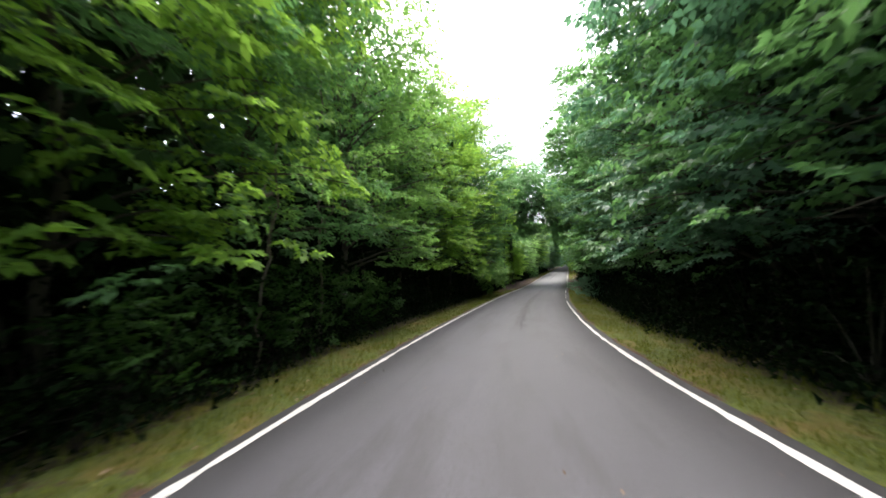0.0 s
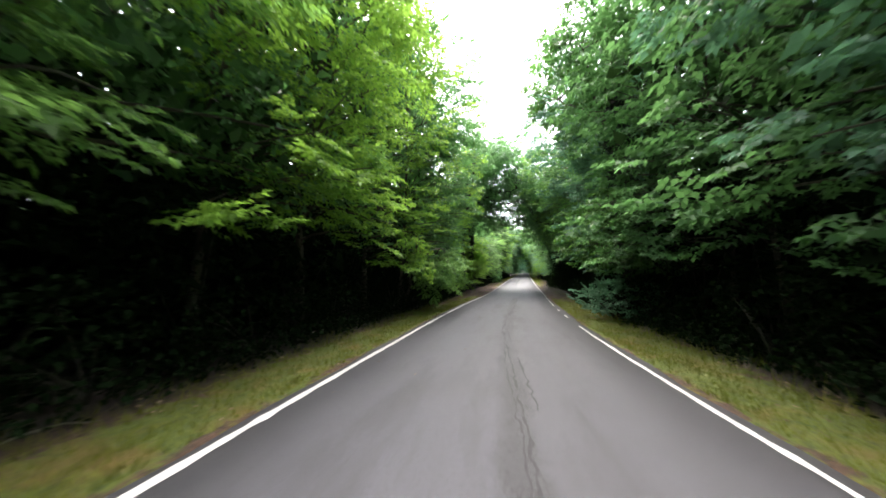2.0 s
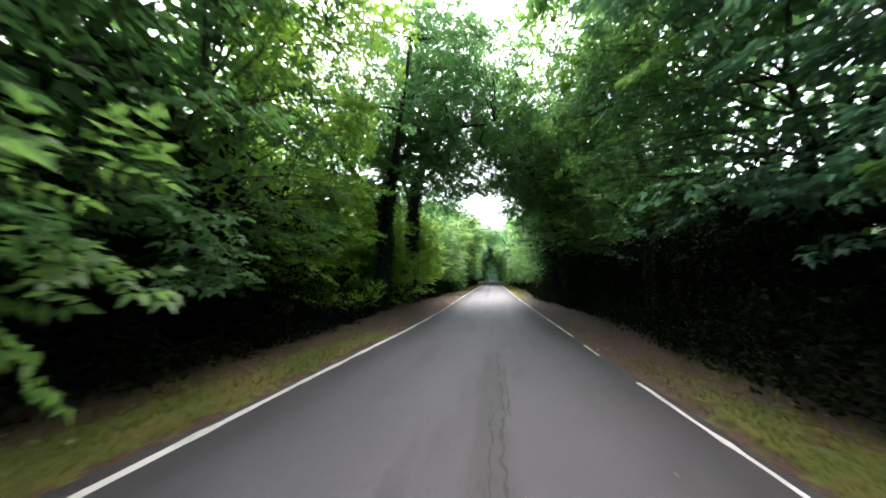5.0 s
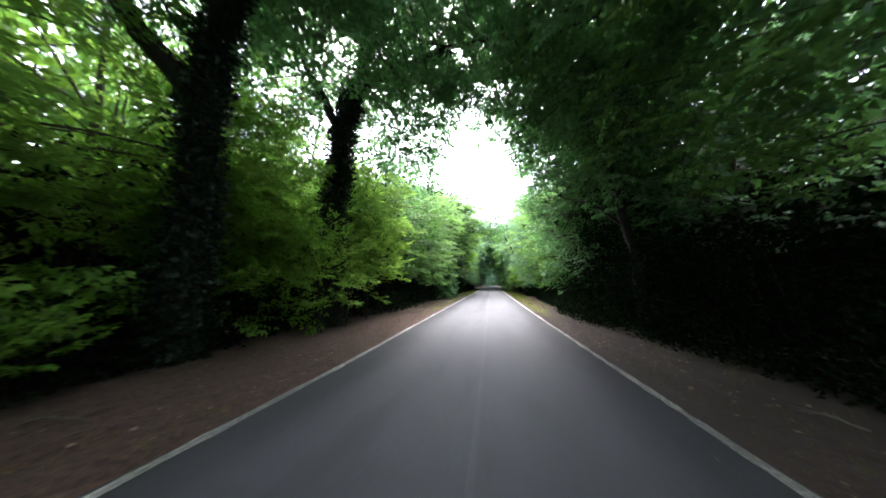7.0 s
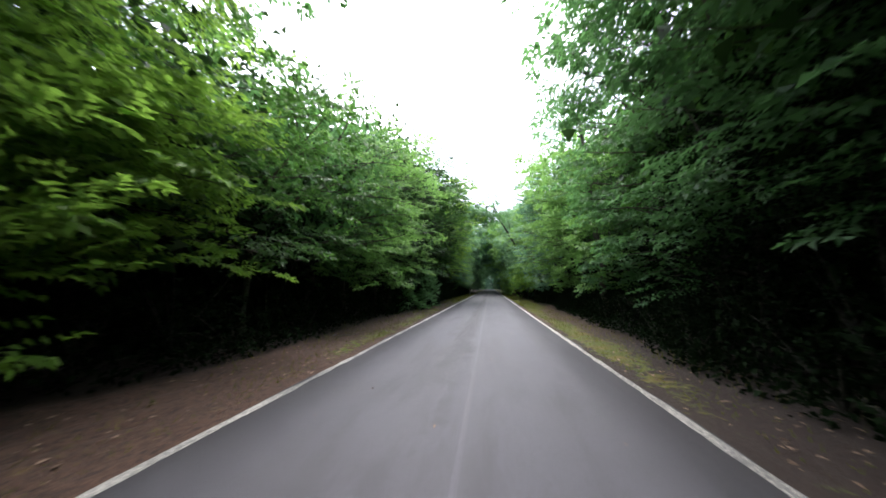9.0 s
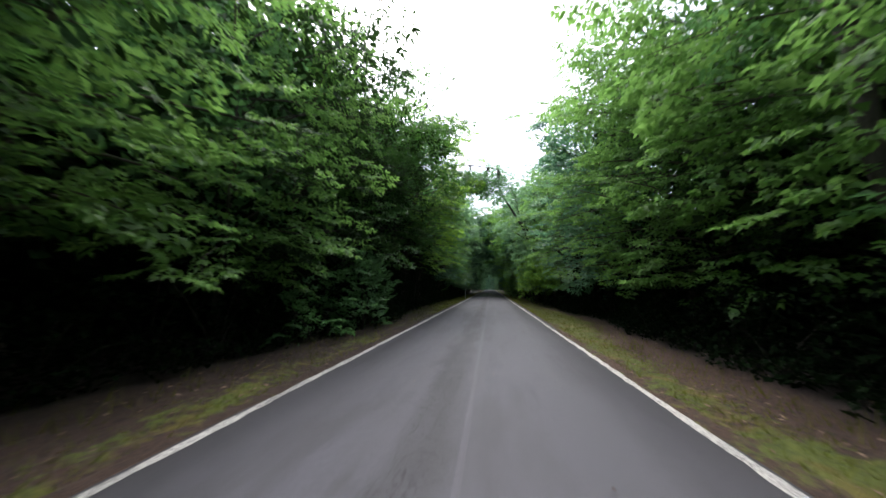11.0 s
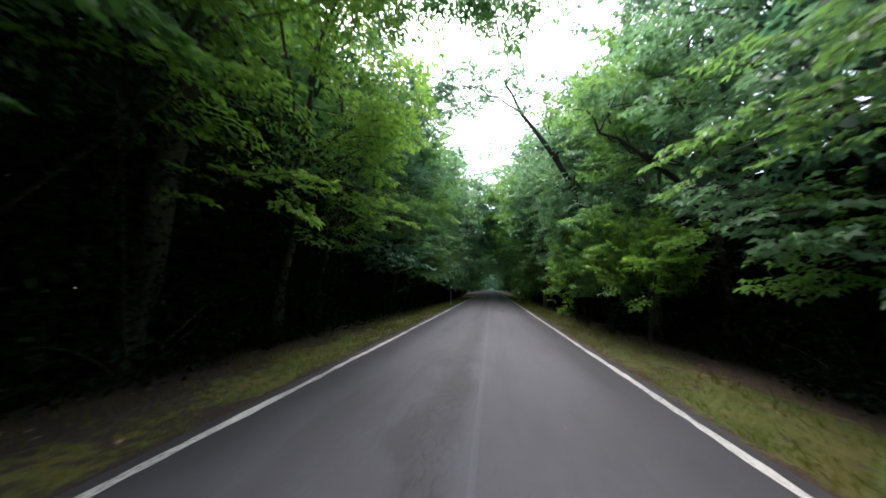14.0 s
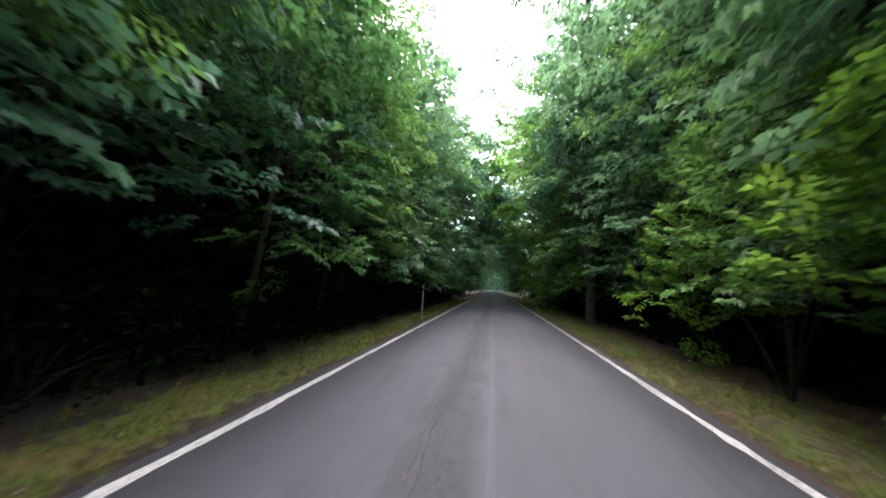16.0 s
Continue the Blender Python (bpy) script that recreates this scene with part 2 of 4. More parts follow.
def part(name, me, parent, label=""):
    ob = new(name, me)
    ob.parent = parent
    return tagged(ob, label)


def grid_faces(rows, cols, closed=False):
    i, j = np.meshgrid(np.arange(rows - 1), np.arange(cols if closed else cols - 1), indexing="ij")
    a, b = i * cols + j, i * cols + (j + 1) % cols
    return np.stack([a, b, b + cols, a + cols], -1).reshape(-1, 4)


def tube(points, radii, sides=8, rough=0.0, seed=0):
    """The vertices and faces of a round, uneven stem along points."""
    p, r = np.asarray(points, float), np.asarray(radii, float)
    d = np.gradient(p, axis=0)
    d /= np.linalg.norm(d, axis=1)[:, None]
    ref = np.where(np.abs(d[:, 2:3]) > 0.9, [[1.0, 0, 0]], [[0, 0, 1.0]])
    a = np.cross(d, ref)
    a /= np.linalg.norm(a, axis=1)[:, None]
    b = np.cross(d, a)
    w = np.arange(sides) * 2 * np.pi / sides
    g = np.random.default_rng(seed)
    lobes = 1 + rough * (np.sin(w * 3 + g.uniform(0, 6))[None] * 0.5 + g.normal(0, 0.5, (len(p), sides)))
    ring = a[:, None] * np.cos(w)[None, :, None] + b[:, None] * np.sin(w)[None, :, None]
    v = p[:, None] + ring * (r[:, None] * lobes)[..., None]
    return v.reshape(-1, 3), grid_faces(len(p), sides, True)


def joined(pieces):
    vs, fs, n = [], [], 0
    for v, f in pieces:
        vs.append(v), fs.append(f + n)
        n += len(v)
    return np.concatenate(vs), np.concatenate(fs)


# ---- sprays of leaves ----
def leaf(base, axis, up, length, width, fold=0.25, droop=0.25):
    axis = axis / np.linalg.norm(axis)
    w = np.cross(up, axis)
    w /= np.linalg.norm(w)
    n = np.cross(axis, w)
    return [base, base + axis * length * 0.42 + w * width / 2 + n * width * fold, base + axis * length - n * length * droop,
            base + axis * length * 0.42 - w * width / 2 + n * width * fold]


def spray_template(kind, g):
    """A twig along x, about 1 long, with its leaves: 'feather' has rows of leaflets, 'broad' fewer, wider leaves."""
    out = []
    up = np.array([0, 0, 1.0])
    shoots = [(x, side) for x in np.linspace(0.12, 0.8, 4 if kind == "feather" else 5) for side in ((-1, 1) if kind == "feather" else (g.choice([-1, 1]),))]
    if kind == "feather":
        shoots = shoots[::2] + shoots[1::4]
    for x, side in shoots:
        ang = side * radians(g.uniform(35, 65))
        d = np.array([np.cos(ang), np.sin(ang), g.uniform(-0.35, 0.15)])
        length = g.uniform(0.32, 0.5) * (1.15 - 0.5 * x)
        at = np.array([x, 0, -0.12 * x * x])
        k = 4 if kind == "feather" else 3
        for i in range(k):
            b = at + d * length * (i + 0.8) / k
            for sd in (-1, 1):
                la = ang + sd * radians(g.uniform(45, 75))
                axis = np.array([np.cos(la), np.sin(la), g.uniform(-0.5, 0.1)])
                tilt = up + g.normal(0, 0.55, 3)
                s = g.uniform(0.75, 1.15)
                out.append(leaf(b, axis, tilt, (0.135 if kind == "feather" else 0.17) * s, (0.062 if kind == "feather" else 0.105) * s))
        out.append(leaf(at + d * length, d, up + g.normal(0, 0.3, 3), 0.16, 0.075 if kind == "feather" else 0.11))
    for i in range(4):
        out.append(leaf(np.array([0.82 + 0.05 * i, 0, -0.1]), np.array([1, g.uniform(-0.9, 0.9), g.uniform(-0.4, 0)]), up + g.normal(0, 0.3, 3), 0.17, 0.08))
    return np.array(out)


def clump_template(g):
    """A loose tuft of a few large leaves, for what stands behind."""
    out = []
    for _ in range(9):
        d = g.normal(0, 1, 3)
        out.append(leaf(g.normal(0, 0.32, 3), d, np.array([0, 0, 1.0]) + g.normal(0, 0.5, 3), g.uniform(0.28, 0.42), g.uniform(0.18, 0.26)))
    return np.array(out)


def tuft_template(g):
    """A bushier tuft of smaller leaves."""
    out = []
    for _ in range(18):
        d = g.normal(0, 1, 3)
        out.append(leaf(g.normal(0, 0.3, 3), d, np.array([0, 0, 1.0]) + g.normal(0, 0.5, 3), g.uniform(0.14, 0.22), g.uniform(0.09, 0.14)))
    return np.array(out)


TEMPLATES = {k: [spray_template(k, np.random.default_rng(20 + i)) for i in range(6)] for k in ("feather", "broad")}
TEMPLATES["tuft"] = [tuft_template(np.random.default_rng(40 + i)) for i in range(6)]
TEMPLATES["clump"] = [clump_template(np.random.default_rng(60 + i)) for i in range(6)]


def foliage_mesh(name, pos, way, size, material, kind="broad", leafy=1.0, g=rng):
    """One mesh of leaves: a spray at each pos, growing along way, size metres long; leafy scales the leaves against the twig."""
    pos, way, size = np.asarray(pos, float), np.asarray(way, float), np.asarray(size, float)
    way = way / np.linalg.norm(way, axis=1)[:, None]
    up = np.array([0, 0, 1.0]) + g.normal(0, 0.3, way.shape)
    side = np.cross(up, way)
    side /= np.linalg.norm(side, axis=1)[:, None]
    rot = np.stack([way, side, np.cross(way, side)], 2)
    pick = g.integers(0, 6, len(pos))
    blocks = []
    for i, tpl in enumerate(TEMPLATES[kind]):
        m = pick == i
        if not m.any():
            continue
        t = tpl[:, :1] + (tpl - tpl[:, :1]) * leafy
        v = np.einsum("nij,kcj->nkci", rot[m], t) * size[m][:, None, None, None] + pos[m][:, None, None]
        blocks.append(v.reshape(-1, 3))
    v = np.concatenate(blocks)
    return mesh_of(name, v, np.arange(len(v)).reshape(-1, 4), material)


# ---- how the greenery stands along the road, side by side ----
# metres along; how far from the middle its face hangs at 2.5, 6 and 11 m height; its lower edge and its top
LEFT = np.array([
    (-12, 3.2, 3.2, 3.8, 2.2, 14), (3, 3.2, 3.1, 3.7, 2.2, 14), (8, 2.8, 2.8, 3.4, 2.3, 14), (11, 2.9, 2.7, 3.3, 2.8, 14), (13, 2.9, 2.7, 3.3, 2.6, 14), (14.8, 2.9, 2.7, 3.2, 2.2, 14.5), (16.5, 2.9, 2.7, 3.1, 2.7, 15), (19, 2.8, 2.6, 3.0, 2.5, 15), (21, 2.6, 2.6, 2.9, 1.8, 15.5), (27, 2.6, 2.6, 2.1, 1.4, 16.5),
    (31, 4.4, 3.6, 2.2, 0.9, 15), (33.2, 5.2, 5.0, 4.6, 0.8, 10.5), (35.5, 6.0, 6.2, 6.5, 0.8, 7.6), (40, 6.0, 6.4, 7, 0.7, 5.2), (44.5, 4.8, 5.2, 6, 1.5, 4.6), (46.4, 3.7, 3.8, 5, 2.2, 5.4), (48.2, 3.3, 3.3, 3.8, 2.1, 7.8), (50.2, 3.3, 3.2, 4.4, 2.1, 5.9), (52.4, 3.2, 2.4, 2.9, 1.9, 7.4), (54.5, 3.4, 3.0, 3.6, 1.8, 8.4),
    (58, 3.4, 3.8, 4.4, 1.2, 10), (62, 3.6, 3.0, 3.9, 1.2, 11), (65, 3.5, 1.9, 2.4, 3.0, 12.5), (68, 3.3, 1.7, 2.1, 3.0, 12.2), (70, 3.0, 1.5, 1.9, 3.0, 12), (74, 2.7, 2.6, 3.6, 3.1, 12.5), (77, 2.7, 2.8, 3.9, 2.5, 12.6), (85, 2.8, 3.1, 4.2, 2.0, 13.5), (94, 2.7, 2.8, 2.2, 1.4, 15),
    (102, 2.8, 2.5, 1.2, 1.5, 16), (116, 2.8, 2.6, 1.0, 1.5, 16), (122, 3.0, 3.0, 2.4, 1.5, 12), (150, 3.0, 2.4, 0.7, 1.5, 16), (260, 3.0, 2.4, 0.7, 1.5, 16)])
RIGHT = np.array([
    (-12, 3.2, 3.7, 4.6, 1.9, 14), (8, 3.1, 3.6, 4.6, 1.9, 14), (11, 3.2, 3.6, 4.4, 2.4, 13), (14, 3.3, 3.6, 4.2, 2.4, 13.3), (16.5, 3.4, 3.5, 3.9, 1.9, 13.8), (18, 3.4, 3.5, 3.7, 1.8, 14), (23, 3.6, 3.5, 3.2, 1.9, 14), (28, 4.2, 3.5, 2.5, 2.2, 14.5),
    (33, 4.7, 3.4, 2.0, 3.4, 14.5), (36, 5.2, 3.2, 1.8, 3.6, 13), (40, 5.8, 2.6, 1.0, 4.0, 12.5), (43, 5.4, 1.9, 0.9, 3.8, 13), (46.5, 4.5, 1.5, 0.8, 3.1, 13), (49.5, 4.2, 2.2, 2.0, 1.9, 11.5), (52, 4.2, 3.0, 3.4, 1.5, 10), (54.5, 4.2, 3.4, 4.2, 1.6, 8), (59, 4.2, 3.4, 3.9, 1.6, 9.5), (63, 4.0, 3.6, 3.6, 1.5, 11.5),
    (67, 3.7, 3.0, 3.0, 1.4, 12), (72, 3.8, 4.2, 4.8, 1.5, 11), (80, 3.8, 4.2, 4.6, 1.5, 12), (86, 3.6, 3.0, 2.8, 1.5, 14), (94, 3.2, 2.8, 2.6, 1.5, 15.5), (102, 3.0, 2.6, 1.6, 1.6, 16), (116, 3.0, 2.6, 1.2, 1.6, 16), (122, 3.0, 3.0, 2.4, 1.6, 12), (150, 3.0, 2.4, 0.7, 1.6, 16), (260, 3.0, 2.4, 0.7, 1.6, 16)])


# metres along, and how far from the middle the verge gives way to the dark wood
EDGE_LEFT = np.array([(0, 3.95), (6, 4.0), (10, 4.5), (15, 4.2), (20, 4.4), (27, 4.4), (31, 4.7), (34, 5.1), (42, 5.9), (45, 6.0), (47, 4.8), (50, 4.6), (55, 4.9), (60, 4.3), (62, 3.9), (64, 3.6), (67, 4.4), (72, 4.6), (80, 4.4), (90, 4.1)])
EDGE_RIGHT = np.array([(0, 3.8), (6, 4.1), (11, 4.0), (17, 4.2), (24, 4.3), (28, 4.0), (32, 4.4), (37, 5.0), (43, 4.5), (45, 4.0), (49, 3.9), (52, 4.6), (57, 4.6), (63, 5.0), (67, 5.6), (70, 4.6), (74, 5.4), (79, 5.0), (84, 5.3), (90, 5.2)])


def wood_edge(side, s):
    left, right = np.interp(s, *EDGE_LEFT.T), np.interp(s, *EDGE_RIGHT.T)
    return np.where(np.asarray(side) < 0, left, right)


def side_table(side):
    return LEFT if side < 0 else RIGHT


def lump(side, s, h):
    """Swells and hollows of the greenery, a few metres across."""
    return 0.62 * np.sin(0.95 * s + 0.4 * h + 2.0 * side) * np.sin(1.0 * h - 0.35 * s + side) + 0.2 * np.sin(2.1 * s - 1.5 * h) - 0.05


def face_at(side, s, h):
    t = side_table(side)
    a, b, c = (np.interp(s, t[:, 0], t[:, k]) for k in (1, 2, 3))
    a = a + 0.45 * np.clip(3.6 - h, 0, 1.6) + lump(side, s, h)
    b, c = b + lump(side, s, h), c + lump(side, s, h)
    return np.where(h < 6, a + (b - a) * np.clip((h - 2.5) / 3.5, -0.2, 1), b + (c - b) * np.clip((h - 6) / 5, 0, 1.2))


def span_at(side, s):
    t = side_table(side)
    return np.interp(s, t[:, 0], t[:, 4]), np.interp(s, t[:, 0], t[:, 5])


def tree(name, s0, u0, boughs, material, kind, bark=BARK, radius=0.12, sprays=12, size=0.95, label="", leafy=1.0, side=None, lean=0.0, seed=0, low=None, high=None, spread=1.5, inner_fill=8.0, inner_leaf=None):
    """A roadside tree: trunk, limbs and a crown whose boughs reach out to the face of the greenery."""
    g = np.random.default_rng(seed)
    side = side or (1 if u0 > 0 else -1)
    zb, zt = span_at(side, s0)
    zb, zt = float(zb if low is None else low), float(zt if high is None else high)
    root = new(name)
    root.location = road_at(s0, u0, -0.08)
    base = np.array(root.location)
    top_h = zt * g.uniform(0.9, 1.02)
    hs = np.linspace(0, top_h, 9)
    wob = np.cumsum(g.normal(0, 0.1, (9, 2)), 0)
    trunk_s, trunk_u = s0 + wob[:, 0] * 1.2, u0 - side * (lean * hs / top_h) + wob[:, 1]
    trunk_s[0], trunk_u[0] = s0, u0
    line = road_at(trunk_s, trunk_u, hs - 0.08) - base
    r = radius * (1 - 0.85 * hs / top_h)
    r[0] *= 1.4
    v, f = tube(line, r, 9, 0.12, seed)
    part("trunk", mesh_of("trunk", v, f, bark, smooth=True), root)
    pos, way, size_l, limbs = [], [], [], []
    for k in range(boughs):
        q = (k + g.uniform(0.1, 0.9)) / boughs
        h1 = zb + (zt - zb) * q ** 1.15
        s1 = s0 + g.normal(0, spread)
        u1 = side * (face_at(side, s1, h1) + g.exponential(0.35) - 0.15)
        h0 = np.clip(h1 * g.uniform(0.6, 0.95) + 0.4, 0.5, top_h * 0.97)
        ts, tu = np.interp(h0, hs, trunk_s), np.interp(h0, hs, trunk_u)
        if abs(u1 - tu) < 0.8:
            u1 = tu - side * 0.8
        n = 6
        w = np.linspace(0, 1, n)
        bs, bu = ts + (s1 - ts) * w + g.normal(0, 0.08, n), tu + (u1 - tu) * w
        bh = h0 + (h1 - h0) * w + np.sin(w * np.pi) * g.uniform(0.1, 0.5)
        pts = road_at(bs, bu, bh) - base
        limbs.append(tube(pts, radius * 0.32 * (1 - 0.85 * w) + 0.004, 4))
        high_up = 1.0 if h1 < 8 else 1.4
        m = max(3, int(sprays * g.uniform(0.7, 1.3) / high_up ** 1.3))
        at = 1 - g.beta(1.1, 1.8, m) * 0.85
        c = np.stack([np.interp(at, w, pts[:, i]) for i in range(3)], 1) + g.normal(0, (0.34, 0.34, 0.24), (m, 3))
        d = pts[-1] - pts[0]
        d /= np.linalg.norm(d)
        fan = g.normal(0, 0.75, m)
        hd = np.stack([d[0] * np.cos(fan) - d[1] * np.sin(fan), d[0] * np.sin(fan) + d[1] * np.cos(fan), d[2] * 0.4 - g.uniform(-0.05, 0.45, m)], 1)
        pos.append(c), way.append(hd), size_l.append(size * high_up * g.uniform(0.7, 1.25, m))
    v, f = joined(limbs)
    tagged(part("branching", mesh_of("branching", v, f, bark, smooth=True), root), kind="stuff")
    pos, way, size_l = np.concatenate(pos), np.concatenate(way), np.concatenate(size_l)
    tip = pos + way / np.linalg.norm(way, axis=1)[:, None] * size_l[:, None] + base - road_at(s0)
    turn = np.interp(s0, S, TH)
    clear = (side * (tip[:, 0] * np.cos(turn) + tip[:, 1] * np.sin(turn)) > 2.2) | (tip[:, 2] > 5.5)
    part("crown", foliage_mesh("crown", pos[clear], way[clear], size_l[clear], material, kind, leafy, g), root)
    # without inner_leaf, a darker green stands for shade inside the crown
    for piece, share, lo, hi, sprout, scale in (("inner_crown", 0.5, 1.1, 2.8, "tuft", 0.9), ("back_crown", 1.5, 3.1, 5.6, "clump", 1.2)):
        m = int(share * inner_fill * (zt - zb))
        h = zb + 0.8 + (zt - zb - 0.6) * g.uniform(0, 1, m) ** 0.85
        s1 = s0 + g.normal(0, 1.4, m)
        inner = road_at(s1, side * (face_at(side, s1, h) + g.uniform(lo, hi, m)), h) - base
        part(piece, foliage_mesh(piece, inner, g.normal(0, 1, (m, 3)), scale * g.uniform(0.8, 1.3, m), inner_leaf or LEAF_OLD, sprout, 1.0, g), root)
    return tagged(root, label or "roadside tree with leafy boughs hanging to the road", "tree", "trees along the road")


# ---- ground and road ----
def build_ground():
    y = np.concatenate([np.arange(-39, 130, 0.6), np.arange(130, 260, 4), [300, 400]])
    half = np.concatenate([[2.2, 2.45, 2.6, 2.8], np.arange(3.0, 7.0, 0.25), [7.5, 8.5, 10, 12, 15, 20, 30, 60, 200, 1000, 4000]])
    u = np.concatenate([-half[::-1], half])
    yy, uu = np.meshgrid(y, u, indexing="ij")
    place = road_at(yy, np.clip(uu, -30, 30))
    zr = place[..., 2]
    au = np.abs(uu)
    g = np.random.default_rng(3)
    rough = g.normal(0, 1, yy.shape)
    z = zr - 0.05 + 0.045 * np.clip((au - 2.2) / 0.3, 0, 1) - 0.05 * np.clip((au - 3.2) / 1.5, 0, 1) + np.where((au > 2.7) & (au < 30), 0.022 * rough, 0)
    z += 0.12 * np.clip((au - 4.2) / 3, 0, 1) * np.sin(yy * 0.5 + uu)
    edge = np.where(uu < 0, np.interp(yy, [0, 26, 33, 44, 50, 60, 66, 72, 90], [4.0, 3.9, 3.3, 3.0, 3.3, 3.6, 3.3, 4.0, 3.9]),
                    np.interp(yy, [0, 26, 33, 44, 50, 60, 66, 76, 90], [3.8, 4.1, 3.0, 2.9, 3.6, 3.4, 4.6, 4.2, 4.4]))
    # left grass thinned at 60-68 m, which darkens the shaded verge
    lush = np.where(uu < 0, np.interp(yy, [0, 24, 31, 34, 46, 50, 59, 62, 68, 72, 80], [0.9, 0.9, 0.7, 0.12, 0.2, 0.6, 0.5, 0.35, 0.4, 0.65, 0.7]),
                    np.interp(yy, [0, 26, 31, 46, 50, 62, 68, 73, 95], [1, 1, 0.15, 0.2, 0.75, 0.7, 0.85, 0.65, 0.65]))
    grass = np.clip((edge - au) / 0.8 + 0.5, 0, 1) * lush
    grass = np.where(au < 2.75, grass * 0.5, np.where(au > 15, 0.85, grass))
    v = np.stack([place[..., 0] + uu - np.clip(uu, -30, 30), place[..., 1], z], -1)
    v = np.concatenate([v[:1] - (0, d, 0) for d in (4000, 900, 200)] + [v] + [v[-1:] + (0, d, 0) for d in (200, 900, 4000)]).reshape(-1, 3)
    grass = np.concatenate([grass[:1]] * 3 + [grass] + [grass[-1:]] * 3)
    f = grid_faces(len(y) + 6, len(u))
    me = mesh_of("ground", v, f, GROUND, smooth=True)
    att = me.attributes.new("grass", "FLOAT", "POINT")
    att.data.foreach_set("value", grass.astype(np.float32).ravel())
    # painted shade: right verge at 32-57 m, left verge past 46 m
    litter_shade = np.where(uu > 0, np.interp(yy, [32, 38, 51, 57], [0.1, 0.85, 0.9, 0.2]), np.interp(yy, [46, 52, 58, 66], [0, 0.3, 0.7, 0.8]))
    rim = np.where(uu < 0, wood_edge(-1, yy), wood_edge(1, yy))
    # litter also darkened where the shade of the wood begins
    litter_shade = np.maximum(litter_shade, 0.95 * np.clip((au - rim + 0.45) / 0.5, 0, 1) * (au < 30))
    litter_shade = np.concatenate([litter_shade[:1]] * 3 + [litter_shade] + [litter_shade[-1:]] * 3)
    me.attributes.new("litter_shade", "FLOAT", "POINT").data.foreach_set("value", litter_shade.astype(np.float32).ravel())
    return tagged(new("ground", me), "forest floor of leaf litter with mossy grass verges", "ground", kind="structure")


def strip(name, s, left, right, h, material):
    """A band on the road between two offsets, with its own coordinates in metres."""
    v = np.stack([road_at(s, left, h), road_at(s, right, h)], 1).reshape(-1, 3)
    uv = np.stack([np.stack([left, s], -1), np.stack([right, s], -1)], 1).reshape(-1, 2)
    return mesh_of(name, v, grid_faces(len(s), 2), material, uv)


def build_road():
    s = np.arange(-30, 330, 0.5)
    g = np.random.default_rng(5)
    u = np.array([-1, -0.985, -0.6, -0.2, 0, 0.2, 0.6, 0.985, 1])
    ragged = np.interp(s, [26, 31, 60, 66], [2.58, 2.47, 2.47, 2.58]) + np.convolve(g.normal(0, 0.05, (len(s), 2))[:, 0], np.ones(3) / 3, "same")
    uu = u[None] * ragged[:, None]
    h = 0.03 * (1 - (uu / 2.6) ** 2)
    h[:, [0, -1]] = -0.09
    ss = np.repeat(s[:, None], len(u), 1)
    v = road_at(ss, uu, h).reshape(-1, 3)
    me = mesh_of("road", v, grid_faces(len(s), len(u)), ASPHALT, np.stack([uu, ss], -1).reshape(-1, 2), True)
    tagged(new("road", me), "worn grey asphalt road with a central seam", "road", kind="structure")


def build_line(side, gaps):
    """A white edge line, ragged, missing where gaps say so."""
    g = np.random.default_rng(11 + side)
    s = np.arange(-28, 300, 0.2)
    keep = np.ones(len(s) - 1, bool)
    for a, b in gaps:
        keep &= ~((s[:-1] >= a) & (s[:-1] < b))
    w = 0.051 + g.normal(0, 0.009, len(s))
    if side > 0:
        w = w * np.interp(s, [3, 8, 14, 17.8, 18.3, 20.4, 20.7, 25, 27, 34, 35], [1, 0.8, 0.68, 0.6, 0.5, 0.45, 0.55, 0.55, 0.55, 0.6, 1])
    mid = side * LANES / 2 + np.convolve(g.normal(0, 0.012, len(s)), np.ones(5) / 5, "same")
    h = 0.03 * (1 - (mid / 2.6) ** 2) + 0.006
    v = np.stack([road_at(s, mid - w, h), road_at(s, mid + w, h)], 1).reshape(-1, 3)
    uv = np.stack([np.stack([mid - w, s], -1), np.stack([mid + w, s], -1)], 1).reshape(-1, 2)
    me = mesh_of("edge_line", v, grid_faces(len(s), 2)[keep], PAINT, uv)
    tagged(new("edge_line", me), "worn white painted line along the road's edge", "road marking", "edge lines", "structure")


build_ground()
build_road()
build_line(-1, [])
build_line(1, [(18.95, 20.6), (21.5, 22.8), (23.4, 25.1), (28.4, 30.0), (31.0, 32.0)])

# ---- the trees along the road ----
KINDS = [(LEAF_FRESH, "feather", "roadside tree with fresh green feathery leaves over the verge"),
         (LEAF_MID, "broad", "roadside tree with broad green leaves over the verge"),
         (LEAF_COOL, "broad", "roadside tree with dull green leaves over the verge"),
         (LEAF_MID, "feather", "roadside tree with green feathery leaves over the verge")]


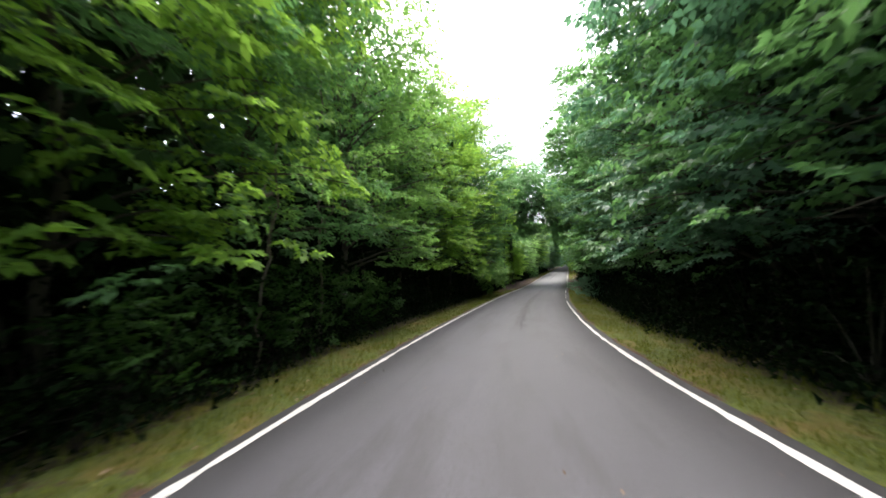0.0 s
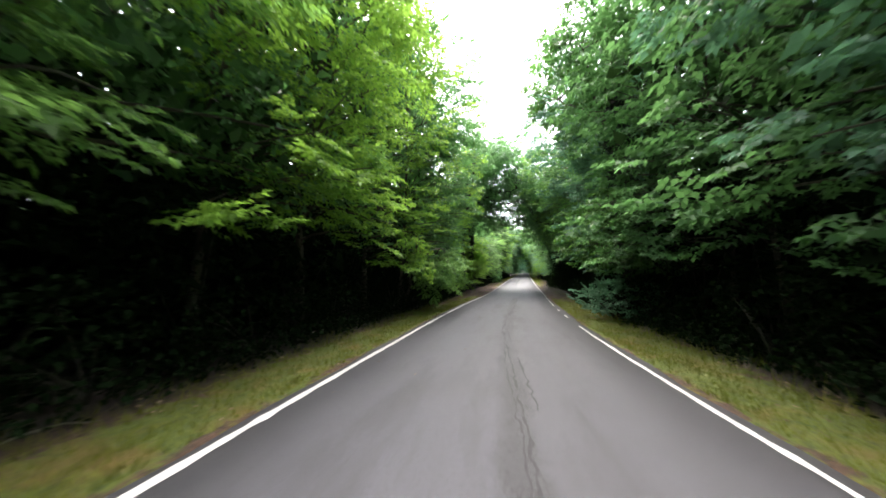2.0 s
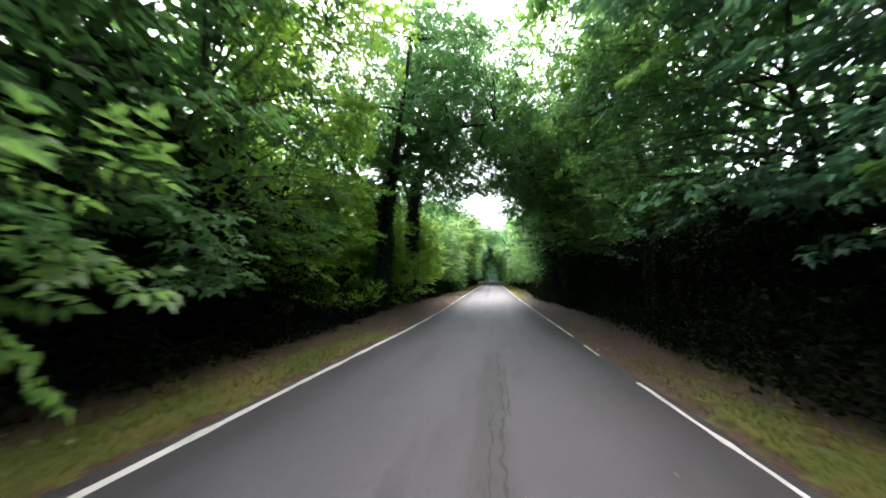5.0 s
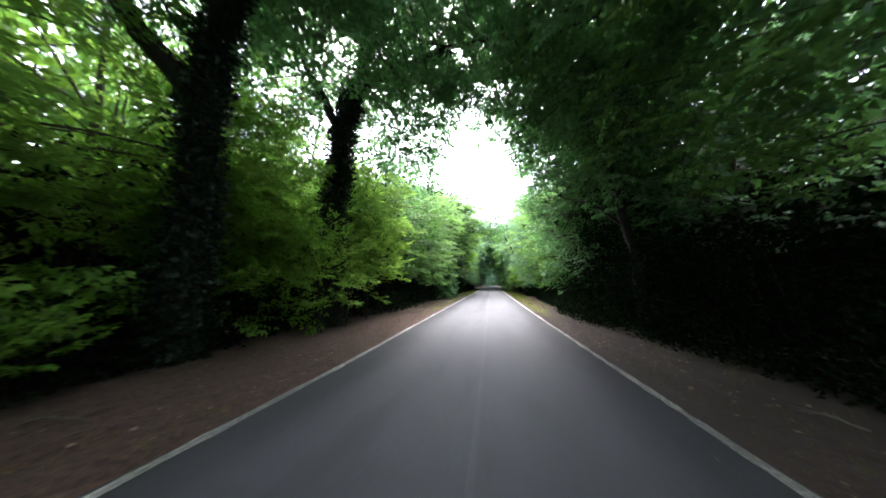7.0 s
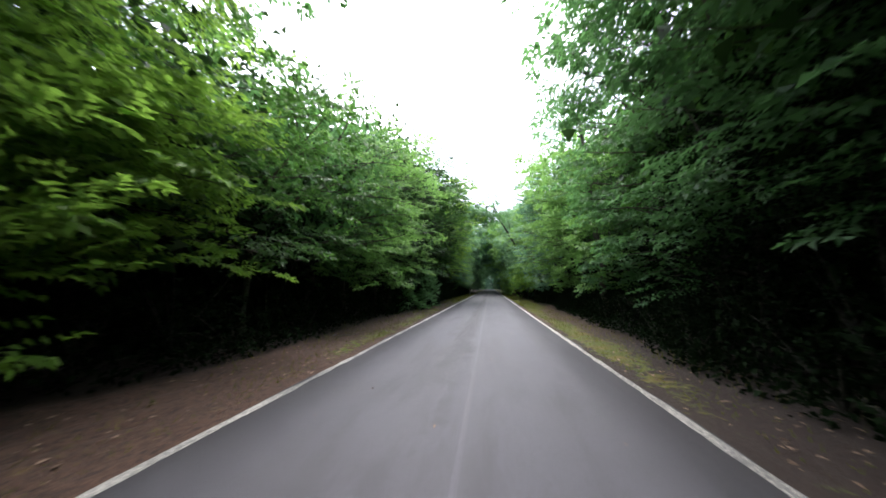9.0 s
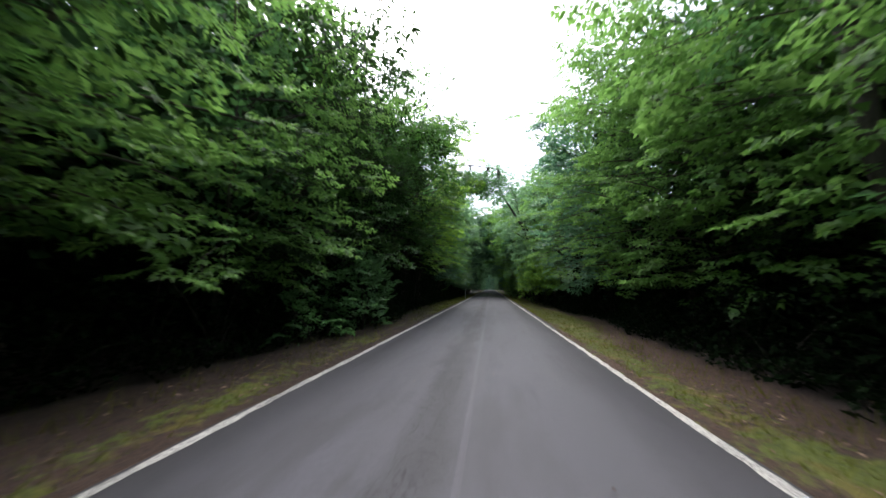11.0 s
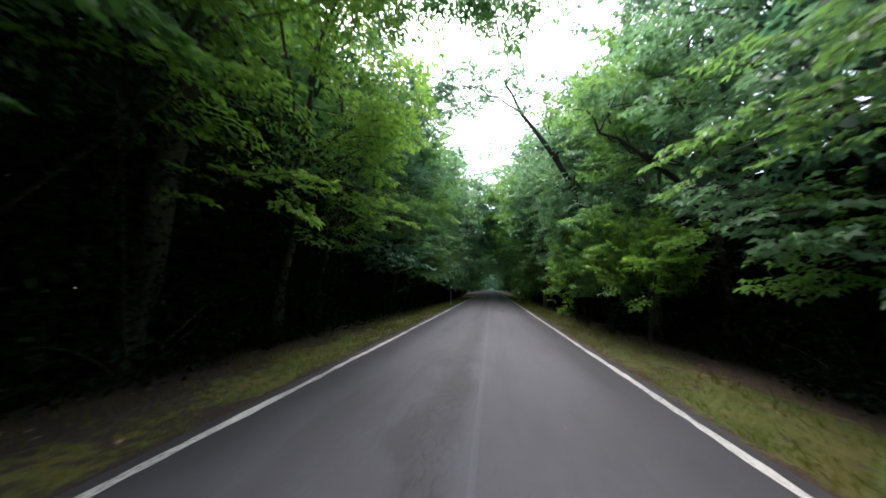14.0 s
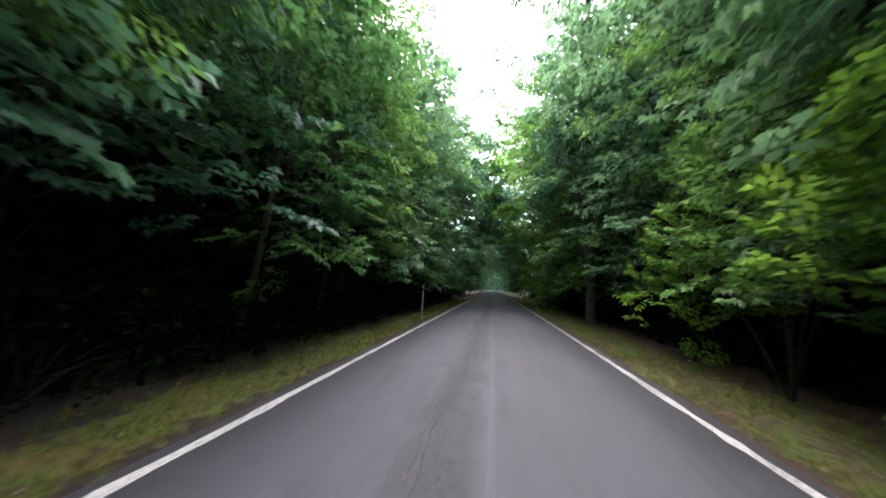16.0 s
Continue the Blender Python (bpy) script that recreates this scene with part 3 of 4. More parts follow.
def tree_rows():
    g = np.random.default_rng(42)
    for side in (-1, 1):
        s = -3.0
        i = 0
        while s < 104:
            zb, zt = span_at(side, s)
            back = g.uniform(2.2, 3.6)
            u = side * (float(face_at(side, s, 2.5)) + back)
            pick = g.choice(4, p=(0.45, 0.25, 0.1, 0.2)) if side < 0 else g.choice(4, p=(0.15, 0.3, 0.4, 0.15))
            if side < 0 and 32 < s < 46:
                pick = 0
            if side < 0 and (69 < s < 78 or 14 < s < 22):
                pick = 0
            if s > 84:
                pick = g.choice([0, 1, 2, 2])
            if side < 0 and 46 <= s < 60:
                pick = 0 if s > 57 else 3
            if side > 0 and s < 15:
                pick = g.choice([1, 2, 2])
            if side > 0 and 15 < s < 22:
                pick = 1
            mat, kind, label = KINDS[pick]
            if side < 0 and 31 < s < 47:
                mat = LEAF_BRIGHT
            if side < 0 and 14 < s < 22:
                mat = LEAF_BRIGHT
            # past 84 m paler leaves put distance haze into the colour
            if 84 < s or (side > 0 and 55 < s < 66):
                mat = {LEAF_MID: LEAF_PALE if s > 84 else LEAF_FRESH, LEAF_COOL: LEAF_PALE}.get(mat, mat)
            if side > 0 and 32.5 < s < 42.5:
                mat, kind = LEAF_FRESH, "broad"
            if side < 0 and (69.5 < s < 74.5 or s < 4):
                mat = LEAF_BRIGHT
            if side < 0 and 53 < s < 59.5:
                mat = LEAF_FRESH
            # darker leaf colour stands for the shade on this stretch
            if side > 0 and 20.4 < s < 24.2:
                mat = LEAF_OLD
            airy = side > 0 and 70 < s < 87
            if airy:
                mat, kind, label = (LEAF_PALE, "broad", "slender tree with thin pale green leaves over the verge") if i % 2 else (LEAF_FRESH, "feather", "slender tree with thin feathery leaves over the verge")
            # left leaf colours darkened to stand for shade; right ones stay mid green
            if (side > 0 and 43 < s < 54) or (side < 0 and (59.5 < s < 67.5 or 47 < s < 53)):
                mat, label = LEAF_DARK if side < 0 and 59.5 < s < 63.5 else LEAF_MID if side > 0 else LEAF_OLD, "tree leaning over the shady verge"
            n = int(np.clip((zt - zb) * 2.2, 10, 27))
            tree("roadside_tree", s, u, n, mat, kind, radius=g.uniform(0.07, 0.16), sprays=5 if s > 86 else 7 if airy else 8, size=1.25 if s > 86 else 0.85 if airy else 0.95, label=label, seed=1000 * (side + 2) + i, spread=1.9, high=4.6 if side > 0 and 20.4 < s < 24.2 else None, inner_leaf=LEAF_COOL if airy else LEAF_PALE if s > 84 else mat if (side > 0 and s < 30) or (side < 0 and 31 < s < 50) else LEAF_MID if s < 42 or s > 66 or (side < 0 and s < 59) else None, inner_fill=7.0 if airy else 7.0 if side > 0 and 31 < s < 42.5 else 13.0 if (side < 0 and 52 < s < 66) or (side > 0 and 44 < s < 54) else 6.0 if side < 0 and 31 < s < 36 else 2.5 if side < 0 and 36 < s < 46 else 9.0)
            s += g.uniform(2.4, 3.2)
            i += 1
        while s < 190:
            u = side * (float(face_at(side, s, 2.5)) + g.uniform(1.5, 2.5))
            # far leaves paled to imitate haze
            mat, kind, label = (LEAF_PALE, "broad", "roadside tree far along the road, leaves paled for haze") if s > 125 or g.uniform() < 0.5 else KINDS[g.choice([0, 1, 2, 2])]
            tree("roadside_tree", s, u, 20, mat, "broad", radius=0.16, sprays=5, size=2.0, leafy=1.35, label=label, seed=1000 * (side + 2) + i, spread=2.2, inner_fill=3.0, inner_leaf=LEAF_PALE if s > 125 else LEAF_COOL)
            s += g.uniform(4.5, 6.5)
            i += 1


tree_rows()


def back_row():
    """The wood behind: taller trees with coarser leaves."""
    g = np.random.default_rng(77)
    for side in (-1, 1):
        for row, (u0, step) in enumerate(((9.5, 4.6), (14.5, 5.5))):
            s = -8.0
            while s < 125:
                u = side * (u0 + g.uniform(-1.3, 1.3))
                h = g.uniform(12, 17)
                sparse = (side < 0 and 28 < s < 47) or (side > 0 and 70 < s < 88) or (side > 0 and 28 < s < 44)
                if sparse and row == 1 and side < 0:
                    s += step
                    continue
                if side > 0 and 50 <= s < 68:
                    h = g.uniform(11, 13) if s < 55 else g.uniform(9, 10.5)
                if side < 0 and 61 <= s < 78:
                    h = g.uniform(12, 13.5)
                if side < 0 and 47 <= s < 61:
                    h = g.uniform(8.3, 9.2) if s < 52 else g.uniform(8.5, 10)
                forest_tree(s + g.uniform(-1, 1), u, h, (34 if side > 0 else 20) if sparse else 60 if side < 0 and 52 < s < 84 else 44 if h > 8 else 24, g.integers(1, 1 << 30), sparse, LEAF_OLD if s > 82 and not sparse else None)
                s += step


def forest_tree(s0, u0, height, clumps, seed, sparse=False, leafage=None):
    g = np.random.default_rng(seed)
    root = new("forest_tree")
    root.location = road_at(s0, u0, -0.15)
    base = np.array(root.location)
    hs = np.linspace(0, height, 7)
    line = np.stack([np.cumsum(g.normal(0, 0.15, 7)), np.cumsum(g.normal(0, 0.15, 7)), hs], 1)
    line[0, :2] = 0
    r = g.uniform(0.1, 0.2) * (1 - 0.8 * hs / height)
    v, f = tube(line, r, 7, 0.1, seed)
    part("trunk", mesh_of("trunk", v, f, BARK, smooth=True), root)
    low = 3.5 if sparse else 2.2
    h = low + (height - low) * g.beta(1.2, 1.1, clumps)
    reach = 2.6 * np.sqrt(np.clip(1 - ((h - height * 0.6) / (height * 0.62)) ** 2, 0.1, 1))
    a = g.uniform(0, 2 * np.pi, clumps)
    tip = np.stack([np.cos(a) * reach + np.interp(h, hs, line[:, 0]), np.sin(a) * reach + np.interp(h, hs, line[:, 1]), h], 1)
    start = np.stack([np.interp(h * 0.85, hs, line[:, k]) for k in range(3)], 1)
    limbs = [tube(start[k] + (tip[k] - start[k]) * np.linspace(0, 1, 3)[:, None], np.linspace(0.05, 0.01, 3), 3) for k in range(0, clumps, 2)]
    v, f = joined(limbs)
    tagged(part("branching", mesh_of("branching", v, f, BARK), root), kind="stuff")
    m = 3
    c = np.repeat(tip, m, 0) + g.normal(0, (0.8, 0.8, 0.5), (clumps * m, 3))
    d = np.repeat(tip - start, m, 0) + g.normal(0, 1.0, (clumps * m, 3))
    # default crown colour carries the shade behind the front row
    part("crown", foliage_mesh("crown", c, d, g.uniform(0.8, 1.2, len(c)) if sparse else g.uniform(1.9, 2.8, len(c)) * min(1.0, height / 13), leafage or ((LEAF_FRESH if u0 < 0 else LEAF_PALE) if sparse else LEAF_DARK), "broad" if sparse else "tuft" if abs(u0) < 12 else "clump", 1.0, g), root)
    tagged(root, "slender forest tree standing behind the roadside growth", "tree", "trees of the wood")


back_row()
for k, (s, u, h) in enumerate([(29.5, -12.5, 11), (32.5, -13.5, 10.5), (35.5, -14, 10), (39, -15, 9.5), (43, -15.5, 9)]):
    forest_tree(s, u, h, 30, 4400 + k, leafage=LEAF_FRESH)
for k, (s, u, h) in enumerate([(41.0, -11.2, 12.5), (44.6, -10.6, 13), (47.6, -9.8, 13.5), (50.4, -11.4, 12)]):
    forest_tree(s, u, h, 44, 4500 + k, sparse=True)


# ---- undergrowth ----
def shrub(name, s0, u0, reach_s, reach_u, low, high, count, material, kind="clump", size=0.8, seed=0, label="", leafy=1.0, category="shrub", group="undergrowth"):
    """A bush: thin stems from one foot and leaves through its rounded body."""
    g = np.random.default_rng(seed)
    root = new(name)
    root.location = road_at(s0, u0, -0.06)
    base = np.array(root.location)
    a, q = g.uniform(0, 2 * np.pi, count), np.sqrt(g.uniform(0.05, 1, count))
    h = low + (high - low) * g.beta(1.3, 1.2, count)
    body = np.sqrt(np.clip(1 - ((h - (low + high) * 0.45) / ((high - low) * 0.75)) ** 2, 0.15, 1))
    c = road_at(s0 + np.cos(a) * q * reach_s * body, u0 + np.sin(a) * q * reach_u * body, h) - base
    way = c * (1, 1, 0.3) + g.normal(0, 0.6, (count, 3)) + (0, 0, 0.1)
    stems = []
    for k in g.choice(count, min(5, count), replace=False):
        w = np.linspace(0, 1, 4)[:, None]
        stems.append(tube(c[k] * w + np.sin(w * np.pi) * (0, 0, 0.15), np.linspace(0.022, 0.006, 4), 4))
    v, f = joined(stems)
    part("stem", mesh_of("stem", v, f, BARK_DARK), root)
    part("foliage", foliage_mesh("foliage", c, way, size * g.uniform(0.7, 1.3, count), material, kind, leafy, g), root)
    return tagged(root, label or "undergrowth bush under the trees, leaves coloured black for shade", category, group)


def undergrowth():
    g = np.random.default_rng(99)
    deep, bulk = [], []
    for side in (-1, 1):
        s, i = -7.0, 0
        while s < 128:
            face = max(float(face_at(side, s, 2.5)), 3.4)
            rim = float(wood_edge(side, s))
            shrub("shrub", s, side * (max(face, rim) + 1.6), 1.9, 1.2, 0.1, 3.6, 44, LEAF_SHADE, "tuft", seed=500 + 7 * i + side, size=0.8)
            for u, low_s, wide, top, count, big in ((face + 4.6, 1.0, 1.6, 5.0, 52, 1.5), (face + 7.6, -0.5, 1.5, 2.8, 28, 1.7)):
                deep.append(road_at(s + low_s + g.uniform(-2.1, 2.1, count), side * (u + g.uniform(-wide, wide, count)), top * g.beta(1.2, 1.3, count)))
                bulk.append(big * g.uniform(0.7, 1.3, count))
            # front row added so that the shade past the verge reads black
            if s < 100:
                shrub("shrub", s + 0.4, side * (rim + 0.5), 1.5, 0.6, 0.02, g.uniform(0.9, 1.7), 34, LEAF_SHADE, "tuft", seed=1700 + 7 * i + side, size=0.55, label="low bush where the verge meets the wood, coloured black for shade")
            s += g.uniform(2.0, 2.5)
            i += 1
    deep, bulk = np.concatenate(deep), np.concatenate(bulk)
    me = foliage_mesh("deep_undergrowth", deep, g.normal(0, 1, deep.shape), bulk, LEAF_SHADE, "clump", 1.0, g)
    tagged(new("deep_undergrowth", me), "tangled undergrowth deep inside the wood, coloured black for shade", "undergrowth", kind="stuff")


undergrowth()


def far_wood():
    """The wood's depth on both sides and round the road's far bend, too far in to tell its trees apart."""
    g = np.random.default_rng(123)
    pos = []
    for side in (-1, 1):
        n = 1100
        s, u = g.uniform(-45, 270, n), side * (16.5 + 17 * g.beta(1, 1.5, n))
        top = np.where((s > 26) & (s < (60 if side < 0 else 47)), 4.5 if side < 0 else 6.0, np.where((side > 0) & (s > 70) & (s < 100), 7.0, np.where(s > 60, 9.5, 15.5)))
        pos.append(road_at(s, u, top * g.beta(1.0, 1.25, n)))
        n = 900
        pos.append(road_at(g.uniform(-45, 200, n), side * g.uniform(12, 21, n), g.uniform(0, 4.5, n)))
    n = 700
    end = np.stack([g.normal(0, 9, n), 200 + g.uniform(0, 26, n), g.uniform(0, 15, n)], 1)
    pos.append(np.stack([g.uniform(-30, 40, n) + 12, -46 - g.uniform(0, 14, n), 2.5 + g.uniform(0, 15, n)], 1))
    pos = np.concatenate(pos)
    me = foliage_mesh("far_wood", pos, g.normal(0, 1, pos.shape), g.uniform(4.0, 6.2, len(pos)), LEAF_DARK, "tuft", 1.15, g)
    tagged(new("far_wood", me), "dense green wood filling the distance, leaves darkened for its shade", "wood", kind="stuff")
    # lighter, cooler leaf colour imitates haze at the road's end
    me = foliage_mesh("far_bend", end, g.normal(0, 1, end.shape), g.uniform(3.2, 4.8, n), LEAF_COOL, "tuft", 1.15, g)
    tagged(new("far_bend", me), "trees closing the far end of the road, leaves lightened for haze", "wood", kind="stuff")


far_wood()


# ---- the big old trees ----
def big_tree(name, path, radii, limbs, crowns, material, label, ivy=0.0, bark=BARK, kind="broad", seed=0, sprays=70, size=1.0, leafy=1.0, sides=14):
    """path: (along, right, up) points of the trunk. limbs: each a list of such points and a thickness. crowns: (along, right, up, radius) round which leaves gather."""
    g = np.random.default_rng(seed)
    root = new(name)
    s0, u0 = path[0][0], path[0][1]
    root.location = road_at(s0, u0, -0.1)
    base = np.array(root.location)

    def bent(points, n):
        p = np.array(points, float)
        k = np.linspace(0, len(p) - 1, n)
        q = np.stack([np.interp(k, np.arange(len(p)), p[:, i]) for i in range(3)], 1)
        for _ in range(2):
            q[1:-1] = (q[:-2] + 2 * q[1:-1] + q[2:]) / 4
        q[1:-1] += g.normal(0, 0.05, (n - 2, 3))
        return road_at(q[:, 0], q[:, 1], q[:, 2] - 0.1) - base

    tp = bent(path, 16)
    tr = np.interp(np.linspace(0, len(radii) - 1, 16), np.arange(len(radii)), radii)
    v, f = tube(tp, tr, sides, 0.1, seed)
    part("trunk", mesh_of("trunk", v, f, bark, smooth=True), root)
    tips = []
    for pts, thick in limbs:
        lp = bent(pts, 10)
        v, f = tube(lp, np.linspace(thick, thick * 0.3, 10), 8, 0.1, seed + 1)
        part("limb", mesh_of("limb", v, f, bark, smooth=True), root)
        tips.append(lp)
    pos, way, twigs = [], [], []
    for s, u, h, r in crowns:
        c = road_at(s, u, h) - base
        m = int(sprays * r * r / 2.2)
        d = g.normal(0, 1, (m, 3))
        d /= np.linalg.norm(d, axis=1)[:, None]
        p = c + d * (r * g.uniform(0.25, 1.05, m) ** 0.6)[:, None] * (1, 1, 0.7)
        pos.append(p)
        way.append(d * (1, 1, 0.3) + g.normal(0, 0.4, (m, 3)) - (0, 0, 0.25))
        for k in range(0, m, 9):
            near = min(tips + [tp], key=lambda l: np.min(np.linalg.norm(l - c, axis=1)))
            start = near[np.argmin(np.linalg.norm(near - c, axis=1))]
            w = np.linspace(0, 1, 5)[:, None]
            twigs.append(tube(start + (p[k] - start) * w + np.sin(w * 3.14) * g.normal(0, 0.15, 3), np.linspace(0.035, 0.006, 5), 5))
    if pos:
        v, f = joined(twigs)
        tagged(part("branching", mesh_of("branching", v, f, bark), root), kind="stuff")
        pos, way = np.concatenate(pos), np.concatenate(way)
        part("crown", foliage_mesh("crown", pos, way, size * g.uniform(0.7, 1.25, len(pos)), material, kind, leafy, g), root)
    if ivy:
        n = int(ivy * 200)
        k = g.uniform(0, 15 * min(1.0, ivy / np.ptp(tp[:, 2])), n)
        c = np.stack([np.interp(k, np.arange(16), tp[:, i]) for i in range(3)], 1)
        a = g.uniform(0, 2 * np.pi, n)
        out = np.stack([np.cos(a), np.sin(a), g.normal(0, 0.1, n)], 1)
        rr = np.interp(k, np.arange(16), tr) + g.uniform(-0.02, 0.05, n)
        part("ivy", foliage_mesh("ivy", c + out * rr[:, None], out * 0.6 + (0, 0, -0.5) + g.normal(0, 0.35, (n, 3)), g.uniform(0.2, 0.38, n), LEAF_IVY, "clump", 1.0, g), root, "dark green ivy climbing the trunk")
    return tagged(root, label, "tree", "old trees")


big_tree("ivy_tree", [(37.8, -5.5, 0), (37.8, -5.5, 3), (37.7, -5.35, 6), (37.8, -4.95, 8.5), (38.5, -4.6, 12)], [0.34, 0.24, 0.21, 0.17, 0.1],
         [([(37.7, -5.5, 5.0), (36.8, -6.6, 6.8), (35.8, -7.6, 8.4), (35.0, -8.4, 10.5)], 0.22), ([(37.8, -5.0, 8), (38.4, -3.4, 9.6), (39, -1.4, 10.4), (39.4, 0.4, 10.8)], 0.15),
          ([(37.7, -5.2, 6.8), (36.2, -4.4, 8.2), (35, -3.6, 10), (34.4, -3.2, 12)], 0.16)],
         [(35.2, -8.0, 10.8, 1.4), (36.4, -6.2, 9.2, 1.2), (38.6, -4.6, 12.5, 2.2), (39.2, -1.8, 11.6, 2.0), (39.6, 0.3, 12.4, 1.7), (34.6, -3.4, 12.4, 2.0), (37.2, -3.6, 9.8, 1.4), (40, -3, 14.5, 2.3), (38.2, -2.6, 9.2, 1.3), (37, 0.2, 13.6, 1.6), (36, -1.6, 13.5, 1.8), (37.5, -5.0, 7.9, 1.1), (36.8, -6.4, 7.4, 1.0), (35.4, -7.4, 8.6, 1.3), (38.5, -4.4, 15.5, 2.0), (39.5, -2.0, 16, 1.8), (37.6, -2.6, 11.2, 1.3), (35.6, -5.0, 9.8, 1.4), (39.6, -3.0, 8.0, 1.0), (40.0, -1.6, 7.8, 1.0), (40.2, -0.3, 7.7, 0.9), (38.6, -4.3, 8.2, 1.3), (37.4, -6.0, 9.4, 1.4), (38.2, -3.4, 9.4, 1.3), (39.4, -4.8, 10.2, 1.5), (37.2, -4.6, 6.8, 0.9)],
         LEAF_MID, "big ivy-clad tree with dark limbs arching over the road", bark=BARK_DARK, ivy=8.5, seed=31, sprays=46)
big_tree("ivy_tree", [(42.5, -5.3, 0), (42.5, -5.4, 4), (42.6, -5.2, 7.5), (42.9, -4.9, 10), (43.5, -4.4, 14)], [0.42, 0.34, 0.31, 0.22, 0.12],
         [([(42.7, -5.0, 8.6), (42.6, -3.2, 9.8), (42.4, -1.2, 9.9), (42.4, 0.8, 10.3)], 0.16), ([(42.5, -5.3, 7.2), (41.8, -6.4, 9.4), (41.0, -7.4, 12)], 0.18),
          ([(42.9, -4.9, 9.6), (44.6, -4.0, 11.2), (46.4, -3.6, 12.6)], 0.15)],
         [(42.6, -1.2, 10.4, 1.8), (42.6, 1.0, 11.0, 1.6), (41.2, -7.2, 12, 1.6), (43.6, -4.4, 14, 2.2), (46.2, -3.2, 12.4, 1.8), (45.5, -5.0, 11, 1.5), (43.6, -3.0, 11.2, 1.8), (44.6, -1.4, 12.6, 1.9), (42.8, -0.4, 14.5, 2.0), (45.4, 0.6, 13.4, 1.7), (43.4, -4.2, 9.0, 1.2), (43.4, -2.2, 8.8, 1.3), (44.4, -0.4, 9.2, 1.3), (44.6, 1.2, 8.9, 1.2), (44.6, -4.6, 8.0, 1.2), (45.2, -3.2, 7.6, 1.1), (46.5, -3.8, 8.4, 1.2), (43.4, -3.4, 15.8, 2.0), (44.6, -1.2, 17.2, 1.8), (42.4, -5.6, 12.6, 1.6), (42.2, -3.0, 10.2, 1.2), (43.8, -5.6, 17.5, 1.8), (41.2, -6.6, 8.4, 1.3), (42.4, -7.4, 10.4, 1.5), (39.6, -7.0, 10, 1.4)],
         LEAF_MID, "ivy-clad tree with a fork high over the shrubs", bark=BARK_DARK, ivy=9.5, seed=32, sprays=48)
big_tree("leaning_tree", [(43.6, 5.2, 0), (43.5, 5.0, 2.5), (43.3, 4.5, 4.6), (42.8, 3.6, 7.2), (42.4, 2.4, 10), (42, 1.4, 12.5)], [0.17, 0.15, 0.14, 0.11, 0.08, 0.05],
         [([(43.3, 4.6, 4.4), (44.6, 4.4, 6.2), (45.8, 4.6, 8.6)], 0.13), ([(43.0, 4.0, 6), (41.4, 3.4, 7.6), (39.8, 2.8, 8.4)], 0.1), ([(43.4, 4.8, 3.4), (44.2, 3.8, 4.6), (45.2, 3.0, 5.2)], 0.08)],
         [(42.2, 1.8, 11.5, 1.9), (40, 2.8, 8.8, 1.6), (45.8, 4.4, 8.8, 1.8), (42.8, 3.4, 8.6, 1.4), (45, 3.4, 5.8, 1.2), (41, 3.8, 6.6, 1.4), (40.6, 1.0, 12, 1.6), (44, 2.6, 12.5, 1.8), (40.8, 0.9, 7.4, 1.0), (41.2, 1.9, 6.8, 1.1)],
         LEAF_MID, "dark tree leaning over the road from the shady side", bark=BARK_DARK, seed=33, sprays=55)
big_tree("crooked_tree", [(38.2, 7.4, 0), (38.2, 7.2, 2.5), (38.0, 7.6, 4.4), (38, 7.3, 7), (37.6, 6.6, 10)], [0.26, 0.22, 0.2, 0.15, 0.08],
         [([(38.1, 7.4, 4.2), (37.6, 6.2, 4.3), (37.3, 5.5, 5.6), (37.8, 4.0, 6.6), (38.6, 2.4, 7.0)], 0.13), ([(38, 7.4, 6), (36.8, 6.4, 7.4), (36, 5.2, 9)], 0.1)],
         [(38.6, 2.6, 7.6, 1.5), (37.8, 4.4, 7.8, 1.5), (36, 5, 9.4, 1.7), (37.6, 6.4, 10.4, 1.8), (36.4, 3.0, 10.5, 1.8), (38.4, 1.2, 9.4, 1.4)],
         LEAF_MID, "tree with a crooked bough reaching out towards the road", bark=BARK_DARK, seed=34, sprays=55)
big_tree("ivy_tree", [(23.4, 5.4, 0), (23.4, 5.4, 4), (23.3, 5.2, 8), (23, 5.0, 14)], [0.42, 0.36, 0.3, 0.12],
         [([(23.3, 5.2, 7), (22.4, 4.2, 9), (21.6, 3.6, 11)], 0.12), ([(23.3, 5.2, 8.4), (24.6, 4.2, 10), (25.6, 3.2, 11.4)], 0.12)],
         [(21.6, 3.8, 11, 1.6), (25.4, 3.4, 11.4, 1.6), (23, 5, 14, 2.0), (23.6, 4.0, 9.2, 1.2)],
         LEAF_OLD, "tall ivy-clad trunk among the roadside leaves", ivy=11, seed=35, sprays=45)
